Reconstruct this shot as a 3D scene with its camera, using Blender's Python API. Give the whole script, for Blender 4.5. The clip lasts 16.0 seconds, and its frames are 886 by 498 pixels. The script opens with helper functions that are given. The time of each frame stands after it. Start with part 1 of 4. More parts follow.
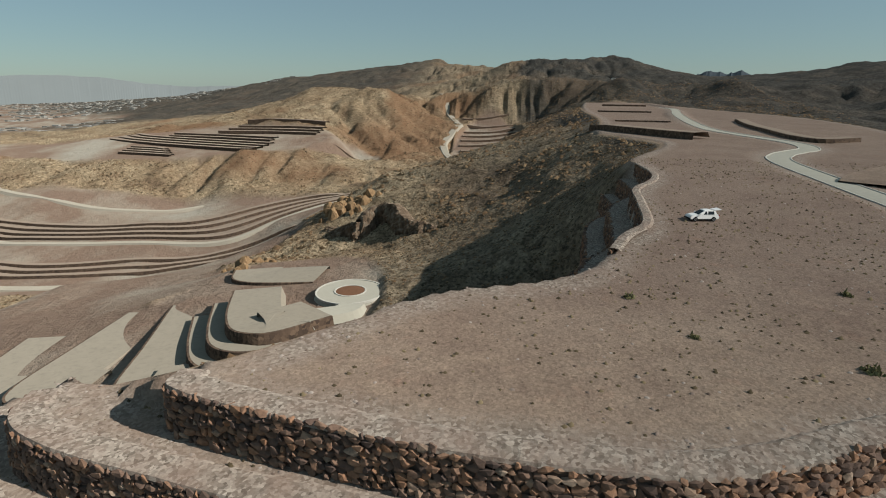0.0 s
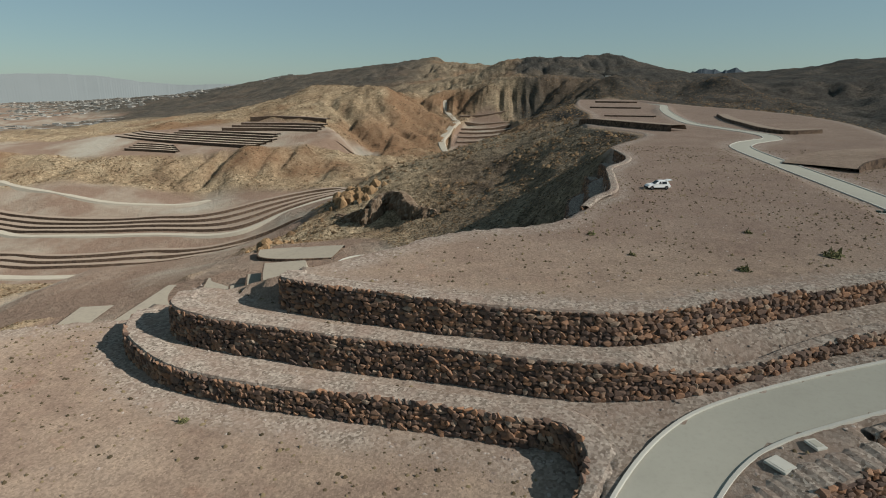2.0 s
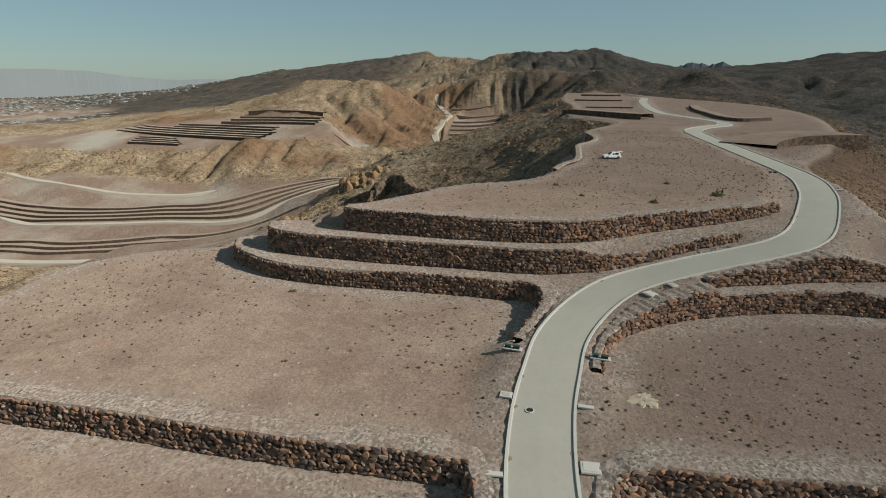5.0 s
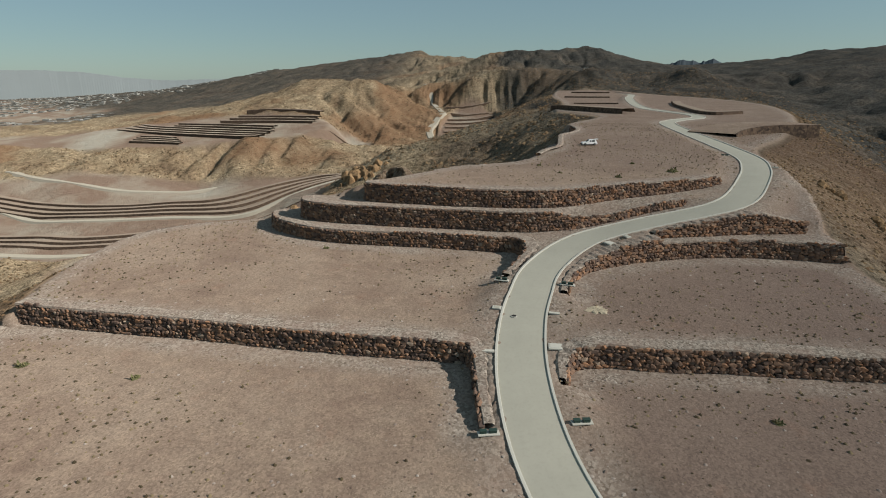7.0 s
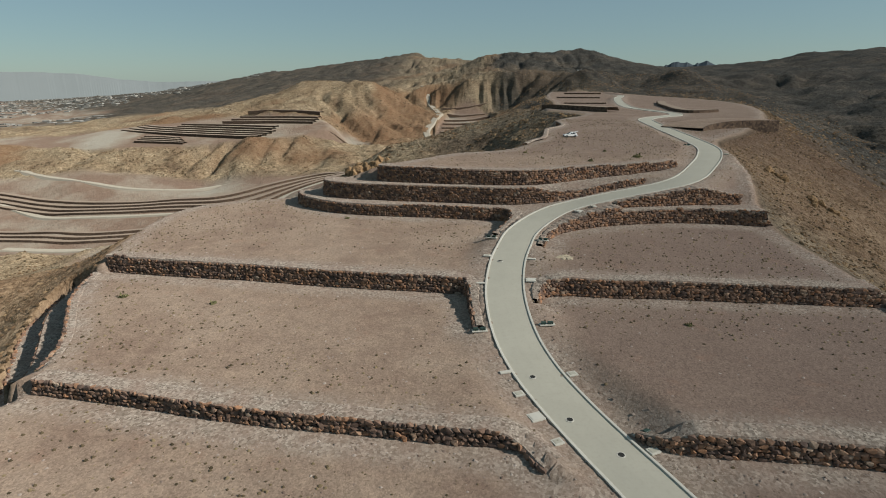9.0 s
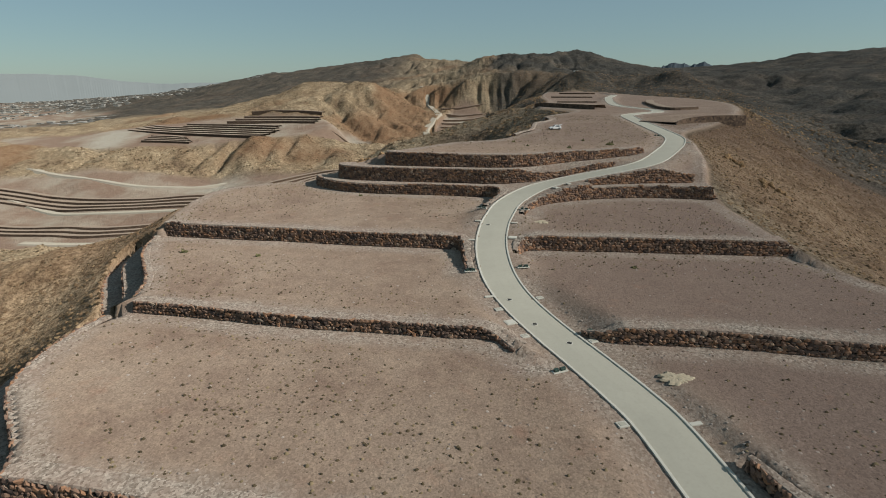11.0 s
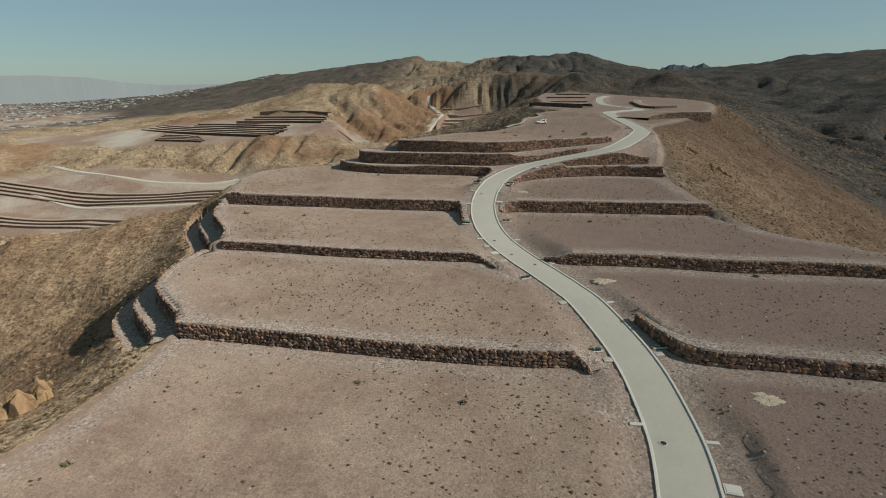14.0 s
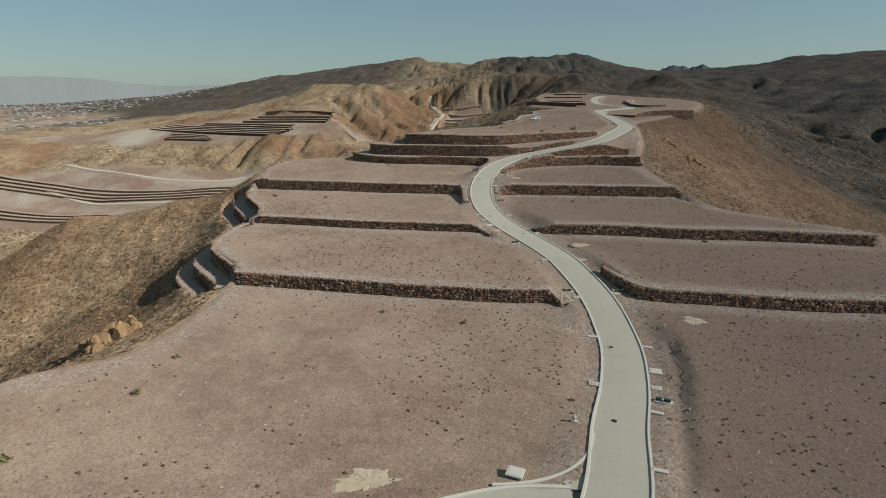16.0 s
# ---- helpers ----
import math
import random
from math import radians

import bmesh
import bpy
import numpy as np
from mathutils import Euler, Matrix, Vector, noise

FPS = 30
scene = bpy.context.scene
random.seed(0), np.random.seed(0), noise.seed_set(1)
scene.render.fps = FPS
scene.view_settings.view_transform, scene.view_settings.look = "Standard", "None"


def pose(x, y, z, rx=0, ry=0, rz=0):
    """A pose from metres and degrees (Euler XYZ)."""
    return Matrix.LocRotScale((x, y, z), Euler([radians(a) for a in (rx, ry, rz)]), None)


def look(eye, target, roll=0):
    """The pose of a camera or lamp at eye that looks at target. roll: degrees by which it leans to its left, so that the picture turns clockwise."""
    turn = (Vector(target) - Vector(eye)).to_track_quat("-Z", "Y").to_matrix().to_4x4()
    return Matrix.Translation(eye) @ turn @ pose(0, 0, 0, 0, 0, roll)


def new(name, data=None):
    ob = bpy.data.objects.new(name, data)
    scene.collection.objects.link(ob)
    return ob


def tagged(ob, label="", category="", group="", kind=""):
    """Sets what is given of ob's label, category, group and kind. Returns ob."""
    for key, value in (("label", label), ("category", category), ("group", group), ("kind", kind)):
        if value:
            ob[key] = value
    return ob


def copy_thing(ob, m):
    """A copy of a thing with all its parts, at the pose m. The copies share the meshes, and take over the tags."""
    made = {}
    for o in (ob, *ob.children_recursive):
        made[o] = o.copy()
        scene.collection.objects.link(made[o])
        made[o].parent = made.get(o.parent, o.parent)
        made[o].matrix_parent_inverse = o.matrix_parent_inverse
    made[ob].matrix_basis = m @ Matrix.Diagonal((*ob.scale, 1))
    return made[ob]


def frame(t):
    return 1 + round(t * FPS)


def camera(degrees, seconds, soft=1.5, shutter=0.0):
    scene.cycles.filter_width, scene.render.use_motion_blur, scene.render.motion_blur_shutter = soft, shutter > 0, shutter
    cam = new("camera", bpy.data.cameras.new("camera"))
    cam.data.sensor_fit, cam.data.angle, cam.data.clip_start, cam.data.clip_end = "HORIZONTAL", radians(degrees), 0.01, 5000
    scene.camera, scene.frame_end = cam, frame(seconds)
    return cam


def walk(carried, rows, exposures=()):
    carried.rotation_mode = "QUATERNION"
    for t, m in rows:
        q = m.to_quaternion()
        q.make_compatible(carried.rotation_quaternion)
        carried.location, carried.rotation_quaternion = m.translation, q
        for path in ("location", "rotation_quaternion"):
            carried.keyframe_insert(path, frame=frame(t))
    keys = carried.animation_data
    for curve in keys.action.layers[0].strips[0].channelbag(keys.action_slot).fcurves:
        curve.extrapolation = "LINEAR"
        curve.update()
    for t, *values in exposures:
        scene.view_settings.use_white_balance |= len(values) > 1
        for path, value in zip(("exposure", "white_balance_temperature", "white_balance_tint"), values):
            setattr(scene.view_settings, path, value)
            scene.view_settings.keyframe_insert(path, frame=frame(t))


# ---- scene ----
cam = camera(78.6, 16.0, 1.05)
EXPO = 0.16
PATH = [
    (0, (-0.079, -2.077, 15.257), (-0.253, -0.168, 14.688), 0.3),
    (0.5, (-0.288, -7.924, 15.328), (-0.459, -6.014, 14.758), 0.3),
    (1, (-0.383, -13.506, 15.25), (-0.552, -11.597, 14.678), 0.2),
    (1.5, (-0.375, -18.869, 15.053), (-0.541, -16.96, 14.479), 0.2),
    (2, (-0.484, -24.296, 14.965), (-0.646, -22.388, 14.389), 0.2),
    (2.5, (-0.553, -29.76, 14.859), (-0.712, -27.852, 14.281), 0.2),
    (3, (-0.706, -35.277, 14.837), (-0.859, -33.369, 14.257), 0.2),
    (3.5, (-0.763, -40.569, 14.782), (-0.91, -38.661, 14.199), 0.1),
    (4, (-0.878, -46.02, 14.88), (-1.019, -44.114, 14.293), 0.1),
    (6.5, (-1.149, -72.253, 14.616), (-1.265, -70.348, 14.018), -0.2),
    (7, (-1.257, -77.824, 14.582), (-1.368, -75.919, 13.984), -0.3),
    (7.5, (-1.257, -83.514, 14.584), (-1.365, -81.608, 13.987), -0.3),
    (8, (-1.22, -89.073, 14.452), (-1.325, -87.166, 13.857), -0.3),
    (8.5, (-1.159, -94.705, 14.202), (-1.26, -92.797, 13.61), -0.3),
    (9, (-1.012, -100.389, 14.021), (-1.11, -98.481, 13.429), -0.3),
    (11.5, (0.494, -129.003, 13.054), (0.399, -127.093, 12.467), -0.4),
    (12, (0.73, -134.78, 13.042), (0.635, -132.87, 12.456), -0.4),
    (12.5, (0.773, -140.543, 13.064), (0.677, -138.632, 12.479), -0.4),
    (13, (0.996, -146.155, 12.967), (0.9, -144.245, 12.382), -0.4),
    (13.5, (1.154, -151.839, 12.902), (1.057, -149.929, 12.318), -0.4),
    (14, (1.327, -157.646, 12.845), (1.228, -155.735, 12.262), -0.4),
    (14.5, (1.428, -163.456, 12.786), (1.329, -161.545, 12.204), -0.4),
    (15, (1.503, -168.862, 12.727), (1.403, -166.951, 12.146), -0.4),
    (15.5, (1.642, -174.701, 12.654), (1.542, -172.789, 12.074), -0.4),
    (16, (1.774, -180.279, 12.426), (1.672, -178.368, 11.846), -0.4),
]
walk(cam, [(t, look(eye, target, roll)) for t, eye, target, roll in PATH], exposures=[(0.0, EXPO), (16.0, EXPO)])

# ---- sky and sun ----
SUN_FROM = Vector((0.88, -0.2, 0.56)).normalized()
world = bpy.data.worlds.new("world")
scene.world = world
world.use_nodes = True
wn = world.node_tree
sky = wn.nodes.new("ShaderNodeTexSky")
sky.sky_type = "NISHITA"
sky.sun_disc = False
sky.sun_elevation = math.asin(SUN_FROM.z)
sky.sun_rotation = math.atan2(SUN_FROM.x, SUN_FROM.y)
sky.air_density, sky.dust_density, sky.ozone_density, sky.altitude = 1.0, 0.35, 2.2, 300
tint = wn.nodes.new("ShaderNodeMix")
tint.data_type, tint.blend_type = "RGBA", "MULTIPLY"
tint.inputs[0].default_value = 1.0
tint.inputs[7].default_value = (0.82, 0.95, 0.93, 1)
veil = wn.nodes.new("ShaderNodeMix")
veil.data_type = "RGBA"
veil.inputs[0].default_value = 0.5
veil.inputs[7].default_value = (4.6, 5.6, 6.2, 1)
wn.links.new(sky.outputs[0], veil.inputs[6])
wn.links.new(veil.outputs[2], tint.inputs[6])
wn.links.new(tint.outputs[2], wn.nodes["Background"].inputs[0])
wn.nodes["Background"].inputs[1].default_value = 0.061
sun = new("sun", bpy.data.lights.new("sun", "SUN"))
sun.data.energy, sun.data.angle, sun.data.color = 5.0, radians(0.5), (1.0, 0.945, 0.855)
sun.matrix_world = look(SUN_FROM * 100, (0, 0, 0))

# ---- materials ----


class Mat:
    """A small builder for node materials."""

    def __init__(self, name, rough=0.9, metal=0.0):
        self.m = bpy.data.materials.new(name)
        self.m.use_nodes = True
        self.t = self.m.node_tree
        self.b = self.t.nodes["Principled BSDF"]
        self.b.inputs["Roughness"].default_value = rough
        self.b.inputs["Metallic"].default_value = metal
        self.b.inputs["Specular IOR Level"].default_value = 0.25 if rough < 0.8 else 0.06
        self.b.inputs["Diffuse Roughness"].default_value = 0.6 if rough > 0.8 else 0.0
        self.geo = self.t.nodes.new("ShaderNodeNewGeometry").outputs["Position"]

    def put(self, value, socket):
        if isinstance(value, bpy.types.NodeSocket):
            self.t.links.new(value, socket)
        else:
            socket.default_value = (*value, 1) if isinstance(value, tuple) and len(value) == 3 and len(socket.default_value) == 4 else value

    def noise(self, size, detail=4.0, rough=0.6, stretch=None):
        n = self.t.nodes.new("ShaderNodeTexNoise")
        n.inputs["Scale"].default_value = 1.0 / size
        n.inputs["Detail"].default_value = detail
        n.inputs["Roughness"].default_value = rough
        src = self.geo
        if stretch:
            v = self.t.nodes.new("ShaderNodeVectorMath")
            v.operation = "MULTIPLY"
            v.inputs[1].default_value = stretch
            self.t.links.new(src, v.inputs[0])
            src = v.outputs[0]
        self.t.links.new(src, n.inputs["Vector"])
        return n.outputs["Fac"]

    def cells(self, size, out="Distance"):
        n = self.t.nodes.new("ShaderNodeTexVoronoi")
        n.inputs["Scale"].default_value = 1.0 / size
        self.t.links.new(self.geo, n.inputs["Vector"])
        return n.outputs[out]

    def ramp(self, fac, *stops):
        n = self.t.nodes.new("ShaderNodeValToRGB")
        e = n.color_ramp.elements
        while len(e) < len(stops):
            e.new(0.5)
        for el, (p, c) in zip(e, stops):
            el.position, el.color = p, (*c, 1) if len(c) == 3 else c
        self.put(fac, n.inputs[0])
        return n.outputs[0]

    def span(self, fac, a, b, lo=0.0, hi=1.0):
        n = self.t.nodes.new("ShaderNodeMapRange")
        for k, v in zip((1, 2, 3, 4), (a, b, lo, hi)):
            n.inputs[k].default_value = v
        self.put(fac, n.inputs[0])
        return n.outputs[0]

    def mix(self, fac, a, b, mode="MIX"):
        n = self.t.nodes.new("ShaderNodeMix")
        n.data_type, n.blend_type = "RGBA", mode
        self.put(fac, n.inputs[0])
        self.put(a, n.inputs[6])
        self.put(b, n.inputs[7])
        return n.outputs[2]

    def math(self, op, a, b):
        n = self.t.nodes.new("ShaderNodeMath")
        n.operation = op
        self.put(a, n.inputs[0])
        self.put(b, n.inputs[1])
        return n.outputs[0]

    def attr(self, name):
        n = self.t.nodes.new("ShaderNodeAttribute")
        n.attribute_name = name
        return n.outputs["Fac"]

    def random(self, island=False):
        if island:
            return self.t.nodes.new("ShaderNodeNewGeometry").outputs["Random Per Island"]
        return self.t.nodes.new("ShaderNodeObjectInfo").outputs["Random"]

    def bump(self, height, strength=0.4, dist=0.05, after=None):
        n = self.t.nodes.new("ShaderNodeBump")
        n.inputs["Strength"].default_value = strength
        n.inputs["Distance"].default_value = dist
        self.put(height, n.inputs["Height"])
        self.t.links.new(n.outputs[0], self.b.inputs["Normal"])
        return self

    def color(self, c):
        self.put(c, self.b.inputs["Base Color"])
        return self


def ground_material():
    a = Mat("desert_ground", 0.95)
    # flat graded soil: brownish mauve with tan and reddish drifts
    soil = a.ramp(a.noise(14, 5, 0.65), (0.3, (0.178, 0.125, 0.097)), (0.5, (0.228, 0.17, 0.131)), (0.72, (0.275, 0.214, 0.166)))
    soil = a.mix(a.span(a.noise(2.2, 4), 0.45, 0.75, 0, 0.5), soil, (0.33, 0.25, 0.185))
    soil = a.mix(a.attr("mauve"), soil, a.mix(a.noise(11, 5, 0.65), (0.138, 0.098, 0.083), (0.205, 0.152, 0.125)))
    soil = a.mix(a.span(a.noise(5, 6, 0.7), 0.58, 0.72, 0, 0.45), soil, (0.235, 0.14, 0.10))
    soil = a.mix(a.span(a.noise(0.4, 3), 0.56, 0.7, 0, 0.45), soil, (0.12, 0.088, 0.066))
    grit = a.ramp(a.cells(0.19, "Color"), (0.0, (0.6, 0.6, 0.6)), (0.5, (1.0, 1.0, 1.0)), (1.0, (1.4, 1.4, 1.4)))
    soil = a.mix(0.7, soil, grit, "MULTIPLY")
    # crushed gravel: grey with single pale and dark chips
    chips = a.ramp(a.cells(0.28, "Color"), (0.0, (0.10, 0.08, 0.064)), (0.5, (0.25, 0.21, 0.175)), (1.0, (0.43, 0.375, 0.32)))
    chips = a.mix(a.span(a.noise(3.0, 3), 0.4, 0.7, 0, 0.6), chips, (0.24, 0.17, 0.135))
    # natural hillside: tan, orange and dark rock with scrub
    hill = a.ramp(a.noise(45, 6, 0.62), (0.28, (0.175, 0.12, 0.08)), (0.45, (0.285, 0.214, 0.138)), (0.6, (0.355, 0.282, 0.188)), (0.78, (0.23, 0.15, 0.092)))
    hill = a.mix(a.span(a.noise(9, 7, 0.75), 0.5, 0.64, 0, 0.55), hill, (0.13, 0.088, 0.055))
    hill = a.mix(a.span(a.noise(1.3, 5, 0.75), 0.5, 0.6, 0, 0.8), hill, (0.07, 0.052, 0.03))
    rubble = a.ramp(a.cells(0.9, "Color"), (0.0, (0.4, 0.4, 0.4)), (0.5, (1.0, 1.0, 1.0)), (1.0, (1.5, 1.5, 1.5)))
    blocks = a.ramp(a.cells(3.5, "Color"), (0.0, (0.55, 0.55, 0.55)), (0.5, (1.0, 1.0, 1.0)), (1.0, (1.35, 1.35, 1.35)))
    hill = a.mix(0.7, a.mix(0.8, hill, rubble, "MULTIPLY"), blocks, "MULTIPLY")
    dark = a.ramp(a.noise(60, 7, 0.66), (0.3, (0.036, 0.037, 0.035)), (0.52, (0.07, 0.064, 0.056)), (0.72, (0.128, 0.104, 0.08)))
    dark = a.mix(a.span(a.noise(5, 7, 0.78), 0.5, 0.6, 0, 0.8), dark, (0.03, 0.028, 0.02))
    dark = a.mix(0.7, a.mix(0.8, dark, rubble, "MULTIPLY"), blocks, "MULTIPLY")
    # pale graded pads in the valley
    pad = a.ramp(a.noise(85, 4), (0.44, (0.205, 0.145, 0.11)), (0.55, (0.27, 0.222, 0.175)), (0.68, (0.325, 0.3, 0.25)))
    pad = a.mix(a.span(a.noise(5, 4), 0.5, 0.7, 0, 0.35), pad, (0.27, 0.21, 0.16))
    c = a.mix(a.attr("gravel"), soil, chips)
    c = a.mix(a.attr("hill"), c, hill)
    c = a.mix(a.attr("dark"), c, dark)
    c = a.mix(a.attr("red"), c, a.mix(a.noise(6, 5), (0.145, 0.08, 0.045), (0.225, 0.125, 0.07)))
    c = a.mix(a.attr("pad"), c, pad)
    a.color(c)
    n = a.math("ADD", a.math("MULTIPLY", a.noise(0.5, 5, 0.7), 0.6), a.math("MULTIPLY", a.noise(6, 6, 0.7), a.math("MULTIPLY", a.attr("hill"), 14.0)))
    a.bump(n, 0.8, 0.2)
    return a.m


def stone_material(island):
    a = Mat("basalt_stone_mass" if island else "basalt_stone", 0.85)
    r = a.random(island)
    c = a.ramp(r, (0.0, (0.10, 0.074, 0.064)), (0.3, (0.18, 0.12, 0.092)), (0.6, (0.25, 0.158, 0.11)), (0.85, (0.33, 0.18, 0.105)), (1.0, (0.36, 0.28, 0.215)))
    c = a.mix(a.span(a.noise(0.3, 5), 0.4, 0.7, 0, 0.5), c, (0.07, 0.05, 0.042))
    a.color(c).bump(a.noise(0.16, 5, 0.7), 0.6, 0.06)
    return a.m


def concrete_material(name, base, rough=0.85):
    a = Mat(name, rough)
    lo = tuple(v * 0.82 for v in base)
    c = a.mix(a.noise(3.5, 5, 0.65), lo, base)
    c = a.mix(a.span(a.noise(0.4, 4), 0.5, 0.75, 0, 0.3), c, tuple(v * 0.7 for v in base))
    a.color(c).bump(a.noise(0.2, 4), 0.15, 0.02)
    return a.m


def plain(name, base, rough=0.6, metal=0.0, vary=0.25, size=0.4):
    a = Mat(name, rough, metal)
    a.color(a.mix(a.noise(size, 4), tuple(v * (1 - vary) for v in base), base))
    return a.m


M_GROUND = ground_material()
M_STONE, M_STONES = stone_material(False), stone_material(True)
# dark tone of the sheet behind wall stones, stands for shade in the gaps
M_BACK = plain("gap_shade_backing", (0.10, 0.074, 0.06), 0.95, size=0.3)
M_ROAD = concrete_material("road_concrete", (0.40, 0.385, 0.325))
M_KERB = concrete_material("kerb_concrete", (0.52, 0.505, 0.45))

# ---- helpers for forms ----


def spline(pts, step):
    """A smooth line through plan points, evenly stepped. Points may carry any number of values."""
    p = np.array(pts, float)
    q = np.vstack([2 * p[0] - p[1], p, 2 * p[-1] - p[-2]])
    out = []
    for i in range(1, len(q) - 2):
        u = np.linspace(0, 1, 24, endpoint=False)[:, None]
        a, b, c, d = q[i - 1], q[i], q[i + 1], q[i + 2]
        out.append(0.5 * (2 * b + (c - a) * u + (2 * a - 5 * b + 4 * c - d) * u**2 + (3 * b - a - 3 * c + d) * u**3))
    out = np.vstack(out + [p[-1:]])
    s = np.r_[0, np.cumsum(np.hypot(*np.diff(out[:, :2], axis=0).T))]
    at = np.linspace(0, s[-1], max(2, int(s[-1] / step) + 1))
    return np.stack([np.interp(at, s, out[:, k]) for k in range(out.shape[1])], 1)


def normals(line):
    """Unit plan normals to the left of a line."""
    d = np.gradient(line[:, :2], axis=0)
    d /= np.hypot(*d.T)[:, None] + 1e-9
    return np.stack([-d[:, 1], d[:, 0]], 1)


def inside(poly, x, y):
    """Which points lie inside a polygon."""
    poly = np.asarray(poly, float)
    res = np.zeros(x.shape, bool)
    x0, y0 = poly[-1, :2]
    for x1, y1 in poly[:, :2]:
        if y0 != y1:
            res ^= ((y0 > y) != (y1 > y)) & (x < (x1 - x0) * (y - y0) / (y1 - y0) + x0)
        x0, y0 = x1, y1
    return res


def nearest(line, x, y):
    """Distance to a dense line, the index of its nearest point, and whether the point lies to its left."""
    x, y = np.asarray(x, float), np.asarray(y, float)
    idx = np.zeros(x.shape, int)
    lx, ly = line[:, 0].astype(np.float32), line[:, 1].astype(np.float32)
    for c in range(0, len(x), 4000):
        d = (x[c : c + 4000, None].astype(np.float32) - lx) ** 2 + (y[c : c + 4000, None].astype(np.float32) - ly) ** 2
        idx[c : c + 4000] = d.argmin(1)
    n = normals(line)
    dx, dy = x - line[idx, 0], y - line[idx, 1]
    return np.hypot(dx, dy), idx, dx * n[idx, 0] + dy * n[idx, 1] > 0


def smooth(e0, e1, v):
    t = np.clip((v - e0) / (e1 - e0), 0, 1)
    return t * t * (3 - 2 * t)


def lattice(x, y, seed):
    """Value noise on the unit lattice."""
    xi, yi = np.floor(x), np.floor(y)
    fx, fy = x - xi, y - yi
    fx, fy = fx * fx * (3 - 2 * fx), fy * fy * (3 - 2 * fy)

    def rnd(a, b):
        v = np.sin(a * 127.1 + b * 311.7 + seed * 74.7) * 43758.5453
        return v - np.floor(v)

    return (rnd(xi, yi) * (1 - fx) + rnd(xi + 1, yi) * fx) * (1 - fy) + (rnd(xi, yi + 1) * (1 - fx) + rnd(xi + 1, yi + 1) * fx) * fy


def fractal(x, y, size, octaves=5, seed=0, ridged=False):
    out, amp, total = 0, 1.0, 0
    for k in range(octaves):
        c, s = math.cos(k * 0.9 + seed), math.sin(k * 0.9 + seed)
        v = lattice((x * c - y * s) / size, (x * s + y * c) / size, seed + k) * 2 - 1
        out, total = out + amp * (1 - 2 * abs(v) if ridged else v), total + amp
        amp, size = amp * 0.5, size * 0.5
    return out / total


def mesh_of(name, verts, faces, material, flat=True):
    me = bpy.data.meshes.new(name)
    me.from_pydata([tuple(v) for v in verts], [], faces)
    me.materials.append(material)
    if not flat:
        me.polygons.foreach_set("use_smooth", np.ones(len(me.polygons), bool))
    me.update()
    return me


def part(name, me, parent, label=""):
    ob = new(name, me)
    ob.parent = parent
    if label:
        ob["label"] = label
    return ob


def sweep(name, line, section, material, close=False):
    """A strip along a 3D line; section: (offset to the left, lift) pairs."""
    n = normals(line)
    k = len(section)
    verts = []
    for p, m in zip(line, n):
        for o, z in section:
            verts.append((p[0] + m[0] * o, p[1] + m[1] * o, p[2] + z))
    faces = []
    for i in range(len(line) - 1):
        for j in range(k if close else k - 1):
            a, b = i * k + j, i * k + (j + 1) % k
            faces.append((a, a + k, b + k, b))
    return mesh_of(name, verts, faces, material)


# ---- plan: roads, walls, rim ----
ROAD = spline([(14, -175, -21), (12, -160, -22.5), (12.5, -148, -23.6), (16.3, -136, -24.2), (18.7, -127, -24.7), (21.4, -118.8, -25.4), (23.2, -112.3, -25.8), (24.7, -105, -26), (25.1, -98, -25.5), (24.9, -91, -24.7), (23.9, -83.5, -23.9), (21.5, -71.5, -23.1), (19.3, -65.5, -22.7), (15.8, -58, -22.2), (12.9, -52, -21.9), (9.7, -45.5, -21.2), (7.3, -39.5, -20.5), (5.6, -33, -19.6), (4.75, -25.7, -18.5), (4.75, -18, -17.4), (5.7, -10, -16.2), (7.2, -3.7, -15.3), (9.2, 3, -14.5), (12.9, 9.4, -13.6), (17.3, 14.3, -12.7), (22.3, 17.3, -11.9), (31.2, 20, -10.5), (39.5, 22, -9.3), (45.8, 24.4, -8.4), (51.3, 29.5, -7.6), (58.4, 40.6, -6.4), (64, 51.3, -5.6), (69, 66, -5.1), (70.6, 88, -4.3), (73, 117, -3.7), (76.5, 150, -3.0), (84, 166, -3), (93, 176, -3), (101, 184, -3), (106, 197, -3), (107, 214, -3), (104, 242, -3), (103, 274, -3), (112, 330, -2.5), (130, 410, -1.6), (152, 485, -2), (174, 570, -3), (189, 680, -5), (196, 770, -6)], 0.8)
BRANCH = spline([(-36, -155, -24.2), (-20, -149.5, -24.2), (-8, -145, -24.2), (0, -142, -24.2), (6, -140.2, -24.2), (13, -140, -24.2)], 0.8)
